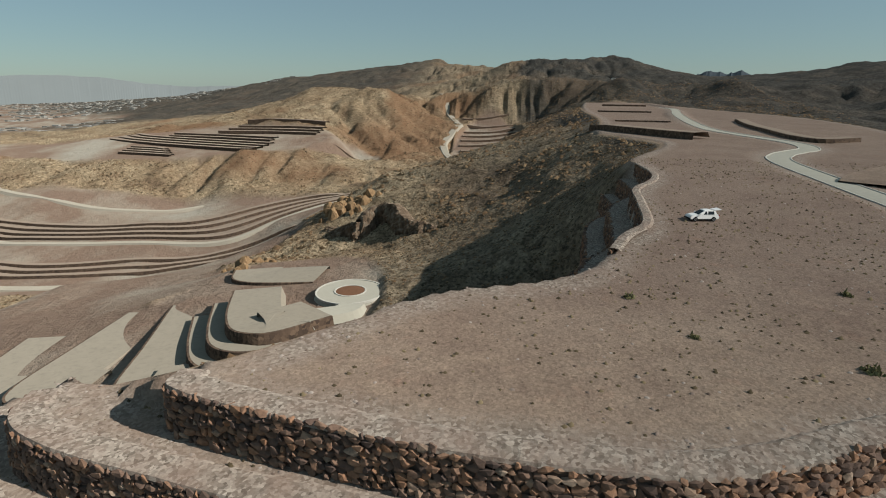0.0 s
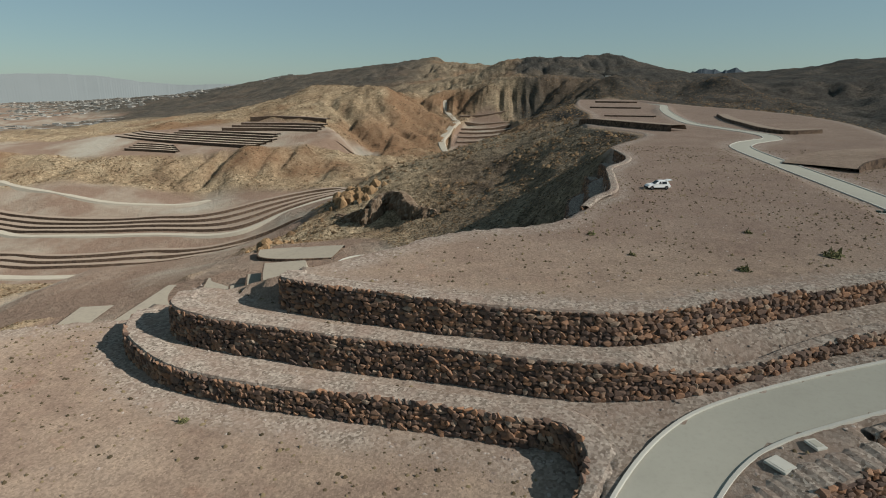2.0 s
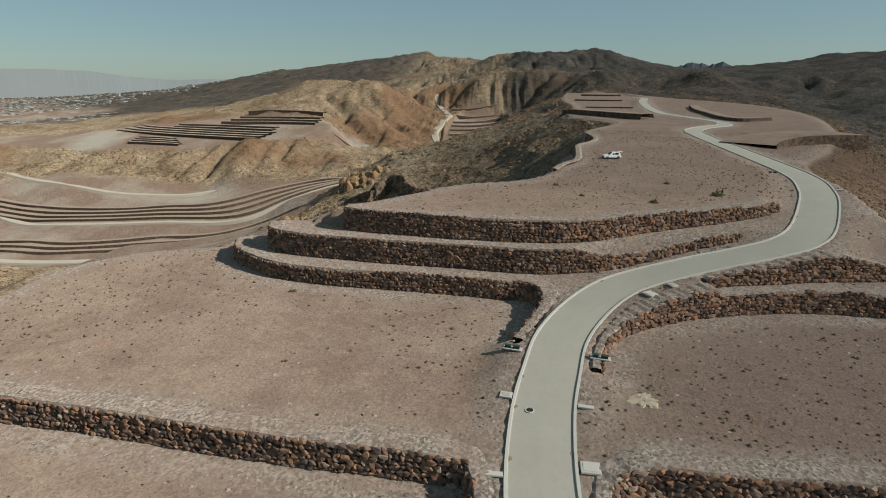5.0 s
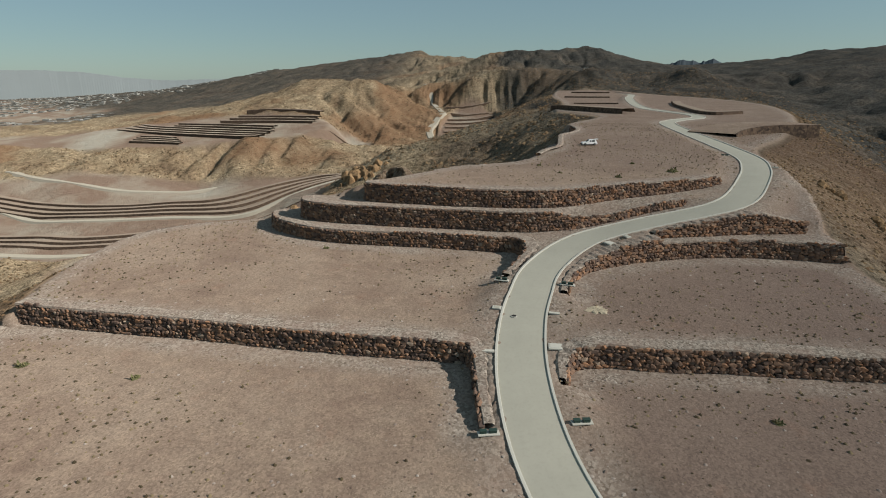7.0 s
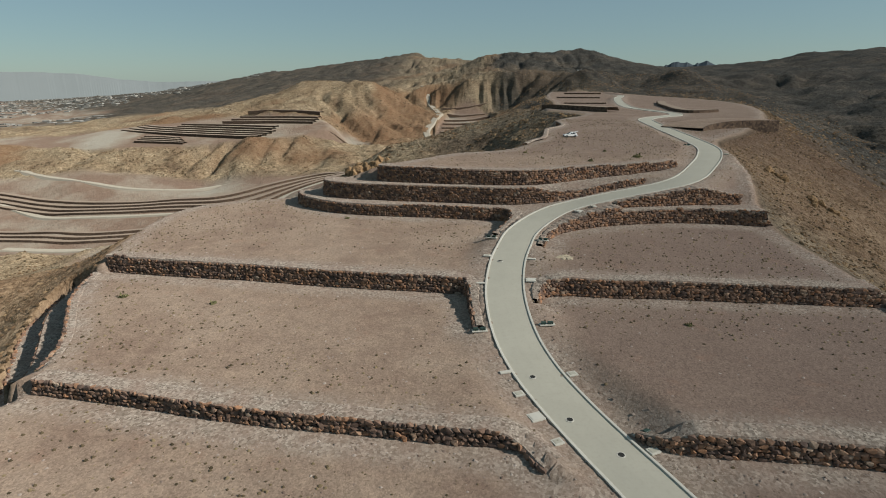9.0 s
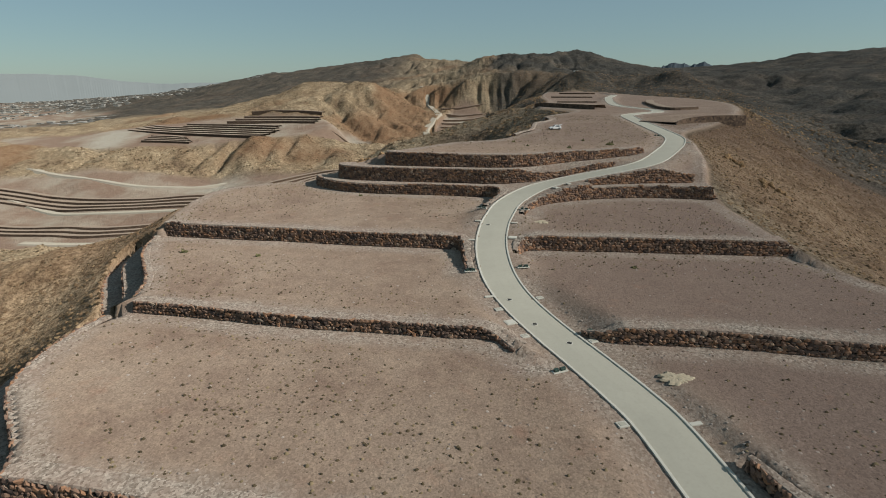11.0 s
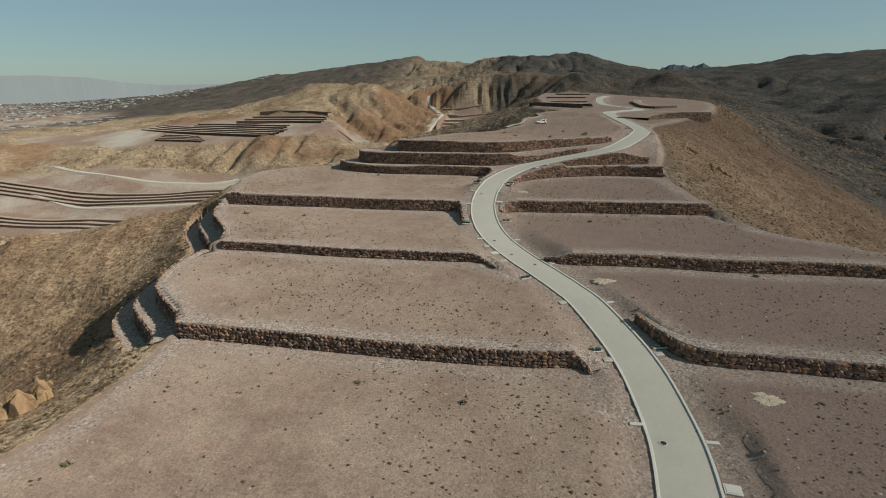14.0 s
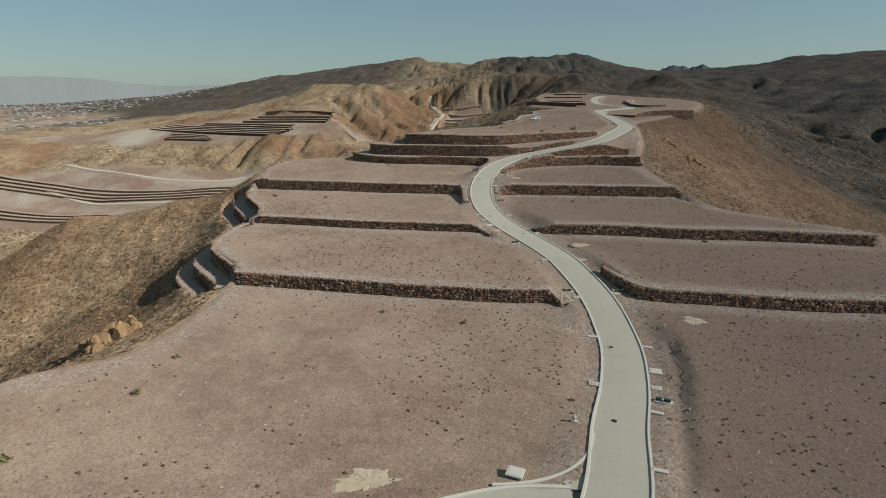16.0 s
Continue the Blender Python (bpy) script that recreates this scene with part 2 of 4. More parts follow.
WALLS = {
    "w1": [(-23.5, 33), (-23, 30.5), (-16, 28.2), (-9.8, 26.8), (-3.8, 25.6), (2, 24.8), (7.3, 24.4), (12.5, 24.4), (18.3, 25.9), (25.5, 29), (35, 32.2), (44, 35.5), (50.7, 39)],
    "w2": [(-38, 34.5), (-36.7, 30.8), (-31.8, 28.1), (-21.8, 25.6), (-15.4, 24.2), (-9.4, 23.3), (-3.6, 22.4), (2, 21.4), (7, 20.7), (12, 20.5), (17.3, 21), (24, 22.9), (32, 25.8), (40, 28.3)],
    "w3": [(-45.5, 37), (-44, 32.4), (-40.5, 28.5), (-33.5, 23.8), (-26, 21.5), (-20, 20.4), (-14, 19.6), (-8.5, 18.9), (-3, 18.1), (2, 17.2), (6.2, 16.6), (7.9, 13.2), (5.9, 7.8), (3.3, 3)],
    "w4": [(-68.5, -8), (-54, -10), (-34, -12.7), (-18.5, -15), (-3.8, -16.6), (-1.4, -18), (-0.6, -25), (0, -30.7)],
    "w5": [(-53.5, -45.6), (-42.5, -47.3), (-28, -50), (-14.5, -51.7), (-2.6, -53), (3.6, -53.8), (6.2, -56.8), (9, -59.7)],
    "w6": [(-44.2, -82.6), (-34.5, -83.8), (-23, -85.6), (-13, -87.2), (-1, -88.9), (9.5, -89.8), (16.4, -90), (18.6, -94), (19.6, -99)],
    "r2": [(29.5, 14.2), (33, 15.4), (39, 16.3), (46, 17.8), (58, 19.2)],
    "r3": [(12.5, -4), (13.8, 1), (17.5, 5.8), (23, 9), (30, 11.6), (37, 13.2), (45, 13.8), (53, 12.9), (61, 10.9)],
    "r4": [(9.5, -23), (10.8, -18.6), (14.5, -17.2), (20.5, -17.7), (30.5, -18), (48, -19.2), (65, -20.5)],
    "r5": [(16.5, -51), (19.5, -52.8), (26, -53.6), (36, -54.3), (53, -57), (67, -58), (80, -59.8), (90, -61.7)],
    "r6": [(27.6, -77), (30, -84), (33.5, -88.5), (43, -90.2), (56, -92.4), (71, -93.2), (85, -94), (106, -95)],
}
LINES = {k: spline(v, 0.5) for k, v in WALLS.items()}
RIM_WEST = spline([(-75, -240, -24.5), (-68, -190, -24.5), (-64, -150, -24.5), (-61, -122, -24.6), (-53, -116.5, -24.7), (-47, -111, -24.8), (-45, -100, -24.9), (-44.5, -86, -24.9), (-44, -83.2, -22.6), (-46.5, -78.5, -22.6), (-52, -72.5, -22.4), (-56, -67.5, -22.2), (-58, -60, -21.9), (-57.8, -52, -21.6), (-54.5, -46, -20.6), (-55, -42, -20.2), (-57.5, -35, -20), (-66.5, -20.8, -19.8), (-69.8, -12, -19.7), (-68.5, -8, -17), (-70, 0, -16.6), (-72, 14, -16.2), (-70.5, 27, -16), (-64, 34.5, -15.9), (-56, 38, -15.8), (-47, 40, -15.6), (-41, 38.6, -13.2), (-34, 36.5, -9.3), (-25, 34, -6.5), (-20.5, 35, -5.5), (-17.5, 37.5, -5.3), (-12.5, 43, -5.1), (-8.7, 47.5, -4.9), (-3.5, 51, -4.7), (2, 53, -4.6), (8, 55.3, -4.4), (12.5, 60, -4), (17.3, 70, -3.4), (21.5, 76, -3), (24, 90, -2.6), (26, 101, -2.5), (32, 112, -2.5), (34.8, 122, -2.5), (35.3, 134, -2.5), (36, 146, -2.6), (44, 162, -2.8), (56, 185, -3), (60, 205, -3), (52, 232, -3), (46, 255, -3), (58, 300, -3), (70, 380, -2.5), (80, 500, -3), (100, 650, -4), (125, 800, -6)], 1.5)
RIM_EAST = spline([(215, 800, -6), (205, 600, -5), (215, 450, -3), (200, 330, -3), (170, 240, -3.2), (135, 166, -3.5), (100, 110, -4.2), (78, 82, -5), (71, 54, -6), (67, 35, -9.5), (62, 20, -12.5), (60.5, 10, -15), (60.5, -4, -15.8), (63, -22, -18), (69, -36, -20), (79, -46, -20.3), (91, -58, -20.6), (103, -76, -22), (112, -95, -23.4), (118, -130, -24.6), (116, -180, -24.6), (106, -240, -24.6)], 1.5)
RIM = np.vstack([RIM_WEST, RIM_EAST])

# spot heights of the land around: hillsides by the ridge, valley to the west, hills to the north, canyon to the east
SPOTS_LOTS = [(-450, 439, -122), (-302, 425, -112), (-183, 447, -94), (-479, 472, -112), (-314, 461, -106), (-232, 499, -96), (-375, 357, -128), (-266, 366, -124), (-185, 371, -110), (-397, 382, -122), (-278, 388, -116), (-192, 406, -106), (-120, 490, -82), (-39, 138, -40.2), (-60, 150, -43), (-85, 163, -46.5), (-62, 100, -42), (-74, 98, -45), (-55, 122, -42), (-84, 110, -48), (-90, 137, -46), (-50, 635, -76), (35, 733, -66), (47, 823, -57), (65, 982, -46), (-60, 938, -53), (-376, 745, -45), (-240, 715, -43)]
SPOTS_SKYLINE = [(-1198, 2529, 2), (-972, 2517, 47), (-786, 2581, 60), (-702, 2502, 77), (-581, 2430, 85), (-370, 2420, 111), (-222, 2388, 129), (-184, 2391, 99), (-78, 2096, 84), (14, 1498, 68), (60, 1447, 73), (170, 1438, 79), (280, 1472, 89), (339, 1459, 82), (432, 1538, 54), (709, 2291, 62), (892, 2440, 50), (1004, 2287, 50), (1090, 2136, 58), (1234, 2172, 97), (1225, 1944, 97), (-17, 1048, 13), (87, 1054, 19), (203, 977, 16), (250, 1250, 30), (100, 1250, 32), (0, 1750, 30), (400, 2000, 10), (700, 1500, 0), (-300, 2000, 60)]
SPOTS_NEAR = [(-76, 1, -19), (-85, -27, -32), (-94, -39, -40), (-103, -49, -46), (-130, -9, -32), (-65, -69, -31), (-170, -30, -55), (-250, -60, -85), (-110, -100, -58), (-82, -112, -42), (-72, -135, -33), (-110, -170, -48), (-95, 30, -36), (-76, 62, -42), (-58, 64, -36), (-50, 86, -40), (-56, 97, -40), (-20, 90, -37), (0, 85, -33), (12, 110, -36), (6, 70, -25), (22, 128, -32), (-12, 66, -25), (-30, 60, -24), (-61, 215, -50)]
SPOTS_VALLEY = [(-89, 184, -48), (-106, 202, -59), (-135, 203, -64), (-165, 187, -67), (-122, 207, -62), (-150, 165, -62), (-190, 175, -69), (-190, 210, -70), (-105, 112, -50.5), (-100, 90, -50.5), (-125, 127, -55), (-140, 108, -58), (-128, 92, -57), (-112, 74, -54), (-309, 329, -126), (-294, 343, -126), (-176, 429, -93), (-315, 525, -108), (-464, 499, -98), (-300, 632, -61), (-269, 799, -33), (-535, 729, -65), (-185, 720, -84), (-420, 690, -62), (-330, 1000, 6), (-180, 960, 2), (-120, 800, -62), (-700, 640, -68), (-220, 130, -85), (-300, 200, -112), (-200, 300, -108), (-420, 300, -132), (-600, 420, -118), (-430, 585, -80), (-200, 560, -92), (-250, 600, -78), (-430, 900, -40), (-600, 1000, -66)]
SPOTS_NORTH = [(-119, 1280, -24), (-60, 600, -76), (-55, 299, -30), (-100, 395, -60), (10, 240, -25), (-20, 200, -38), (0, 330, -22), (10, 420, -34), (-70, 1000, -45), (-300, 1700, 20), (-700, 1900, -10), (-1300, 3000, 20), (-900, 1500, -75), (-1500, 2000, -125)]
SPOTS_EAST = [(88, 44, -18), (162, 187, -21), (201, 159, -45), (358, 344, -66), (130, 0, -45), (115, -60, -38), (160, -100, -60), (230, 40, -66), (300, 200, -72), (458, 657, -36), (420, 480, -48), (600, 500, -20), (650, 900, 22), (900, 700, 40), (1100, 1300, 55), (1700, 1500, 120), (365, 900, 19), (460, 880, -15), (295, 880, -10), (330, 700, -22), (300, 1100, 5), (500, 100, -50), (700, 200, 0), (900, 300, 40), (240, -250, -70), (500, -300, -60), (0, -400, -40), (-300, -300, -90)]


def plateau(x, y):
    """The tilted flat of graded lots across the valley, 0 to 1."""
    return 1 - smooth(0.86, 1.04, np.hypot((x + 410) / 225, (y - 706) / 84) + fractal(x, y, 60, 3, 43) * 0.06)


def pads(x, y):
    """Where the valley is graded into pale building lots, 0 to 1."""
    n = fractal(x, y, 90, 4, 41) * 0.09
    m = 1 - smooth(0.9, 1.02, np.hypot((x + 375) / 335, (y - 432) / 112) + n)
    m = np.maximum(m, 1 - smooth(0.88, 1.0, np.hypot((x + 470) / 330, (y - 705) / 75) + n))
    m = np.maximum(m, plateau(x, y))
    m = np.maximum(m, 1 - smooth(0.88, 1.0, np.hypot((x + 66) / 40, (y - 128) / 62) + n))
    m = np.maximum(m, 1 - smooth(0.88, 1.0, np.hypot((x + 190) / 100, (y - 260) / 75) + n))
    m = np.maximum(m, 1 - smooth(0.88, 1.0, np.hypot((x + 190) / 42, (y - 722) / 30) + n))
    m = np.maximum(m, 1 - smooth(0.88, 1.0, np.hypot((x + 6) / 56, (y - 815) / 205) + n))
    m = np.maximum(m, 1 - smooth(0.88, 1.0, np.hypot((x + 152) / 62, (y - 172) / 48) + n))
    m = np.maximum(m, 1 - smooth(0.88, 1.0, np.hypot((x + 112) / 34, (y - 112) / 34) + n))
    return m


def land_kernel(dx, dy):
    return np.sqrt(dx * dx + dy * dy + 9.0)


def solve_land():
    """Weights of a smooth sheet through the spot heights and the rim."""
    far = [(-3000, 600, -130), (-2200, 1400, -132), (-2500, 3000, -110), (-4500, 4500, -60), (-1800, 4500, -40), (600, 4700, 20), (2400, 4300, 60), (4000, 3000, 100), (4000, 0, 100), (2500, -2500, 0), (-2500, -2500, -120), (-4500, 0, -110)]
    spots = np.vstack([np.array(SPOTS_LOTS + SPOTS_SKYLINE + SPOTS_NEAR + SPOTS_VALLEY + SPOTS_NORTH + SPOTS_EAST + far, float), RIM[::9]])
    k = len(spots)
    a = np.zeros((k + 1, k + 1))
    a[:k, :k] = land_kernel(spots[:, None, 0] - spots[None, :, 0], spots[:, None, 1] - spots[None, :, 1]) - np.eye(k)
    a[:k, k], a[k, :k] = 1, 1
    return spots, np.linalg.solve(a, np.r_[spots[:, 2], 0])


LAND_SPOTS, LAND_WEIGHTS = solve_land()


def land(x, y):
    """The natural land without the graded ridge."""
    out = np.full(x.shape, LAND_WEIGHTS[-1])
    for (sx, sy, _), c in zip(LAND_SPOTS, LAND_WEIGHTS):
        out += c * land_kernel(x - sx, y - sy)
    k = plateau(x, y)
    return out * (1 - k) + (-62 + 0.165 * (y - 640) + 0.045 * (x + 300)) * k


def carve_relief():
    """Gullies and spurs: running water cuts the natural land on a coarse grid. Returns the change of height."""
    step = 8.0
    gx, gy = np.arange(-1600, 1900, step), np.arange(-260, 2950, step)
    x, y = np.meshgrid(gx, gy)
    ny, nx = x.shape
    flat = x.ravel(), y.ravel()
    start = land(*flat) + fractal(*flat, 240, 5, 5, True) * 10 + fractal(*flat, 60, 4, 3) * 5
    free = (1 - pads(*flat)) * (1 - inside(RIM, *flat))
    z = start.copy()
    n = nx * ny
    grid = np.arange(n).reshape(ny, nx)
    for _ in range(14):
        zz = z.reshape(ny, nx)
        best, rec = np.zeros((ny, nx)), grid.copy()
        for dy, dx in ((0, 1), (0, -1), (1, 0), (-1, 0), (1, 1), (1, -1), (-1, 1), (-1, -1)):
            a = slice(max(0, -dy), ny - max(0, dy)), slice(max(0, -dx), nx - max(0, dx))
            b = slice(max(0, dy), ny - max(0, -dy)), slice(max(0, dx), nx - max(0, -dx))
            fall = (zz[a] - zz[b]) / math.hypot(dx, dy)
            m = fall > best[a]
            best[a] = np.where(m, fall, best[a])
            rec[a] = np.where(m, grid[b], rec[a])
        order = np.argsort(z).tolist()
        to = rec.ravel().tolist()
        area = [1.0] * n
        for i in reversed(order):
            if to[i] != i:
                area[to[i]] += area[i]
        cut = (0.034 * free * np.sqrt(np.array(area))).tolist()
        level = z.tolist()
        for i in order:
            f = cut[i]
            level[i] = (level[i] + f * level[to[i]]) / (1 + f)
        zz = np.array(level).reshape(ny, nx)
        mean = zz.copy()
        mean[1:-1, 1:-1] = (zz[2:, 1:-1] + zz[:-2, 1:-1] + zz[1:-1, 2:] + zz[1:-1, :-2]) / 4
        z = (zz * 0.92 + mean * 0.08).ravel()
    change = (z - start).reshape(ny, nx)
    broad = change.copy()
    for _ in range(60):
        broad[1:-1, 1:-1] = (broad[2:, 1:-1] + broad[:-2, 1:-1] + broad[1:-1, 2:] + broad[1:-1, :-2]) / 4
    change = np.clip(change - broad * 0.85, -16, 12)
    return gx[0], gy[0], step, change


RELIEF = carve_relief()


def relief(x, y):
    x0, y0, step, grid = RELIEF
    u, v = (x - x0) / step, (y - y0) / step
    ok = (u > 0) & (v > 0) & (u < grid.shape[1] - 1) & (v < grid.shape[0] - 1)
    i, j = np.clip(u.astype(int), 0, grid.shape[1] - 2), np.clip(v.astype(int), 0, grid.shape[0] - 2)
    fu, fv = np.clip(u - i, 0, 1), np.clip(v - j, 0, 1)
    a = grid[j, i] * (1 - fu) + grid[j, i + 1] * fu
    b = grid[j + 1, i] * (1 - fu) + grid[j + 1, i + 1] * fu
    return np.where(ok, a * (1 - fv) + b * fv, 0)


LEVEL_WEST = (("w6", lambda x, y: -24.9 + 0 * y), ("w5", lambda x, y: np.interp(y, (-88, -55), (-22.6, -21.7))), ("w4", lambda x, y: np.interp(y, (-50, -14), (-20.0, -19.7))), ("w3", lambda x, y: np.interp(y, (-14, 18), (-16.9, -15.6))), ("w2", lambda x, y: np.interp(x, (-30, 10, 42), (-13.0, -12.8, -9.6))), ("w1", lambda x, y: np.interp(x, (-25, 15, 50), (-9.2, -9.0, -7.2))), (None, lambda x, y: np.interp(y, (28, 45, 100, 300), (-5.6, -5.1, -2.6, -2.8))))
LEVEL_EAST = (("r6", lambda x, y: -24.6 + 0 * y), ("r5", lambda x, y: np.interp(y, (-90, -55), (-22.4, -22.1))), ("r4", lambda x, y: np.interp(y, (-53, -18), (-19.7, -19.6))), ("r3", lambda x, y: np.interp(y, (-18, 10), (-16.7, -15.1))), ("r2", lambda x, y: -12.1 + 0 * y), (None, lambda x, y: np.interp(y, (14, 20, 35, 60, 150), (-10.6, -10.2, -7.5, -5.2, -3.2))))


def terraces(x, y, west):
    """Height of the graded ridge, without the road."""
    plan = LEVEL_WEST if west else LEVEL_EAST
    out = plan[0][1](x, y)
    for n in range(len(plan) - 1):
        line = LINES[plan[n][0]]
        line = line + np.c_[normals(line) * 0.95, np.zeros((len(line), line.shape[1] - 2))]
        if west:
            poly = np.vstack([line[:, :2], [(300, line[-1, 1]), (300, 900), (line[0, 0], 900)]])
            if line[0, 1] < 0:
                poly = np.vstack([[(-300, line[0, 1])], poly[:-1], [(-300, 900)]])
        else:
            poly = np.vstack([[(-60, line[0, 1])], line[:, :2], [(400, line[-1, 1]), (400, 900), (-60, 900)]])
        up = inside(poly, x, y)
        out = np.where(up, plan[n + 1][1](x, y), out)
    return out


JUNCTION = ((17.0, -139.0), (16.0, -129.0), (14.3, -133.6), (12.3, -136.0), (9.0, -137.3), (5.0, -137.9))
TIERS = ((-83, -47, 2.9), (-44, -9.5, 2.8), (63, 140, 4.0))  # stretches of the west rim that step down in walls


def height(x, y, road_cut=0.3):
    """The ground's height, and what kind of ground it is."""
    x, y = np.asarray(x, float), np.asarray(y, float)
    h = land(x, y)
    far = smooth(120, 700, np.hypot(x, y - 60))
    rough = fractal(x, y, 60, 6, 3, True) * 6 + fractal(x, y, 14, 4, 9) * 1.4 + fractal(x, y, 7, 3, 19, True) * 0.7
    big = fractal(x, y, 240, 5, 5, True) * 10 + relief(x, y) * 1.5 + fractal(x, y, 42, 5, 13, True) * 4.0
    wild = 1 - pads(x, y)
    poly = np.vstack([RIM_WEST, RIM_EAST])
    on = inside(poly, x, y)
    near = (x > -170) & (x < 330) & (y > -300) & (y < 900)
    drim, gravel = np.full(x.shape, 1e3), np.zeros(x.shape)
    dn, idx, _ = nearest(RIM, x[near], y[near])
    drim[near] = dn
    away = smooth(2, 30, drim)
    hh = h + np.where(on, 0, away * rough * wild * (0.6 + 0.4 * far)) + (0.25 + 0.75 * far) * smooth(6, 60, drim) * wild * np.where(on, 0, big)
    # tiers under the west rim
    rz = np.full(x.shape, -99.0)
    ry = np.full(x.shape, -999.0)
    rz[near], ry[near] = RIM[idx, 2], RIM[idx, 1]
    west = np.zeros(x.shape, bool)
    west[near] = idx < len(RIM_WEST)
    for lo, hi, drop in TIERS:
        m = west & ~on & (ry > lo) & (ry < hi) & (drim < 7.8)
        hh = np.where(m, rz - drop * np.floor((drim + 4.7) / 3.9) - 0.9, hh)
        gravel = np.where(m, 1, gravel)
    xs, ys = x[on], y[on]
    rd, ri, rl = nearest(ROAD[::2], xs, ys)
    ri = ri * 2
    t = np.where(rl, terraces(xs, ys, True), terraces(xs, ys, False))
    t = t + fractal(xs, ys, 9, 3, 21) * 0.12
    k = 1 - smooth(4.0, np.where(~rl & (ys > -94) & (ys < -62), 7.2, 9.5), rd)
    for key in ("w3", "w4", "w5", "w6", "r2", "r3", "r4"):
        line = LINES[key]
        wd, wi, high = nearest(line + normals(line) * 0.9, xs, ys)
        k = np.where(~high & (wd < 9) & (wi > 0) & (wi < len(LINES[key]) - 1), 0, k)
    t = t * (1 - k) + ROAD[ri, 2] * k
    bd, bi, _ = nearest(BRANCH, xs, ys)
    kb = 1 - smooth(3.6, 8.0, bd)
    t = np.where(rd > 5, t * (1 - kb) + BRANCH[bi, 2] * kb, t)
    t = np.where(~rl & (ys < -104) & (ys > -150), t - 0.5 * np.exp(-(((rd - 6.7 - fractal(xs, ys, 8, 2, 77)) / 0.7) ** 2)), t)
    t = np.where((rd < 2.6) | (bd < 2.4) | inside(JUNCTION, xs, ys), t - road_cut, t)
    hh[on] = t
    g = np.maximum(1 - smooth(4.5, 9.0, rd), 1 - smooth(2.5, 5.0, drim[on])) * 0.85
    for line in LINES.values():
        wd, _, _ = nearest(line[::2], xs, ys)
        g = np.maximum(g, (1 - smooth(2.2, 5.5, wd)))
    gravel[on] = np.clip(g * (0.75 + 0.5 * fractal(xs, ys, 5, 3, 31)), 0, 1)
    return hh, on, gravel, drim


# ---- ground ----


def axis(lo, hi, fine, a, b, rate):
    """Coordinates from a to b: even steps between lo and hi, growing outside."""
    mid = list(np.arange(lo, hi + fine, fine))
    s, v, up = fine, mid[-1], []
    while v < b:
        s *= 1 + rate
        v += s
        up.append(v)
    s, v, down = fine, lo, []
    while v > a:
        s *= 1 + rate
        v -= s
        down.append(v)
    return np.array(down[::-1] + mid + up)


def build_ground():
    gx = axis(-76, 72, 0.9, -4700, 4700, 0.021)
    gy = axis(-150, 142, 0.95, -900, 4750, 0.0095)
    x, y = (v.ravel() for v in np.meshgrid(gx, gy))
    h, on, gravel, drim = height(x, y)
    nx, ny = len(gx), len(gy)
    me = bpy.data.meshes.new("ground")
    me.vertices.add(nx * ny)
    me.vertices.foreach_set("co", np.stack([x, y, h], 1).ravel())
    i = (np.arange(ny - 1)[:, None] * nx + np.arange(nx - 1)[None]).ravel()
    quads = np.stack([i, i + 1, i + nx + 1, i + nx], 1).ravel()
    me.loops.add(len(quads))
    me.loops.foreach_set("vertex_index", quads)
    me.polygons.add(len(i))
    me.polygons.foreach_set("loop_start", np.arange(len(i)) * 4)
    me.polygons.foreach_set("loop_total", np.full(len(i), 4))
    me.polygons.foreach_set("use_smooth", np.ones(len(i), bool))
    me.materials.append(M_GROUND)
    n1 = fractal(x, y, 90, 4, 41)
    hill = np.where(on, 0.0, smooth(0.5, 3, drim)) * (gravel < 0.9)
    dark = hill * np.clip(smooth(140, 330, x - 0.05 * y + n1 * 60) + 0.6 * smooth(40, 70, x + n1 * 20) + 0.5 * smooth(-90, -10, x + n1 * 60) * smooth(60, 110, y) * (1 - 0.5 * smooth(420, 600, y)) + 0.95 * smooth(1050, 1500, y + n1 * 300) * (1 - 0.6 * smooth(-350, -150, x) * (1 - smooth(420, 620, x))), 0, 1)
    pad = hill * np.maximum(pads(x, y), 0.85 * smooth(-88, -108, h + n1 * 8) * smooth(-650, -950, x))
    red = hill * smooth(0.05, 0.45, fractal(x, y, 130, 4, 55)) * 0.7 * (1 - 0.95 * dark)
    red = np.maximum(red, hill * 0.62 * smooth(-48, -70, x) * (1 - smooth(60, 130, y)) * (0.6 + 0.4 * n1))
    red = np.maximum(red, hill * 0.4 * smooth(58, 80, x) * (1 - smooth(150, 260, x)) * (1 - smooth(200, 300, y)))
    rd, _, rl = nearest(ROAD[::4], x[on], y[on])
    mauve = np.zeros(x.shape)
    mauve[on] = np.where(rl, 0, smooth(2, 12, rd)) * (0.75 + 0.5 * n1[on]) * (1 - smooth(40, 120, y[on]))
    mauve[on] = np.maximum(mauve[on], 0.55 * smooth(32, 60, y[on]) * (0.8 + 0.4 * n1[on]))
    for name, values in (("gravel", gravel), ("mauve", mauve), ("hill", hill), ("dark", dark), ("pad", pad), ("red", red)):
        at = me.attributes.new(name, "FLOAT", "POINT")
        at.data.foreach_set("value", np.clip(values, 0, 1).astype(np.float32))
    me.update()
    me.validate()
    return tagged(new("ground", me), "brown graded desert soil with gravel and rocky hillsides", "ground", kind="structure")


ground = build_ground()

# ---- roads ----


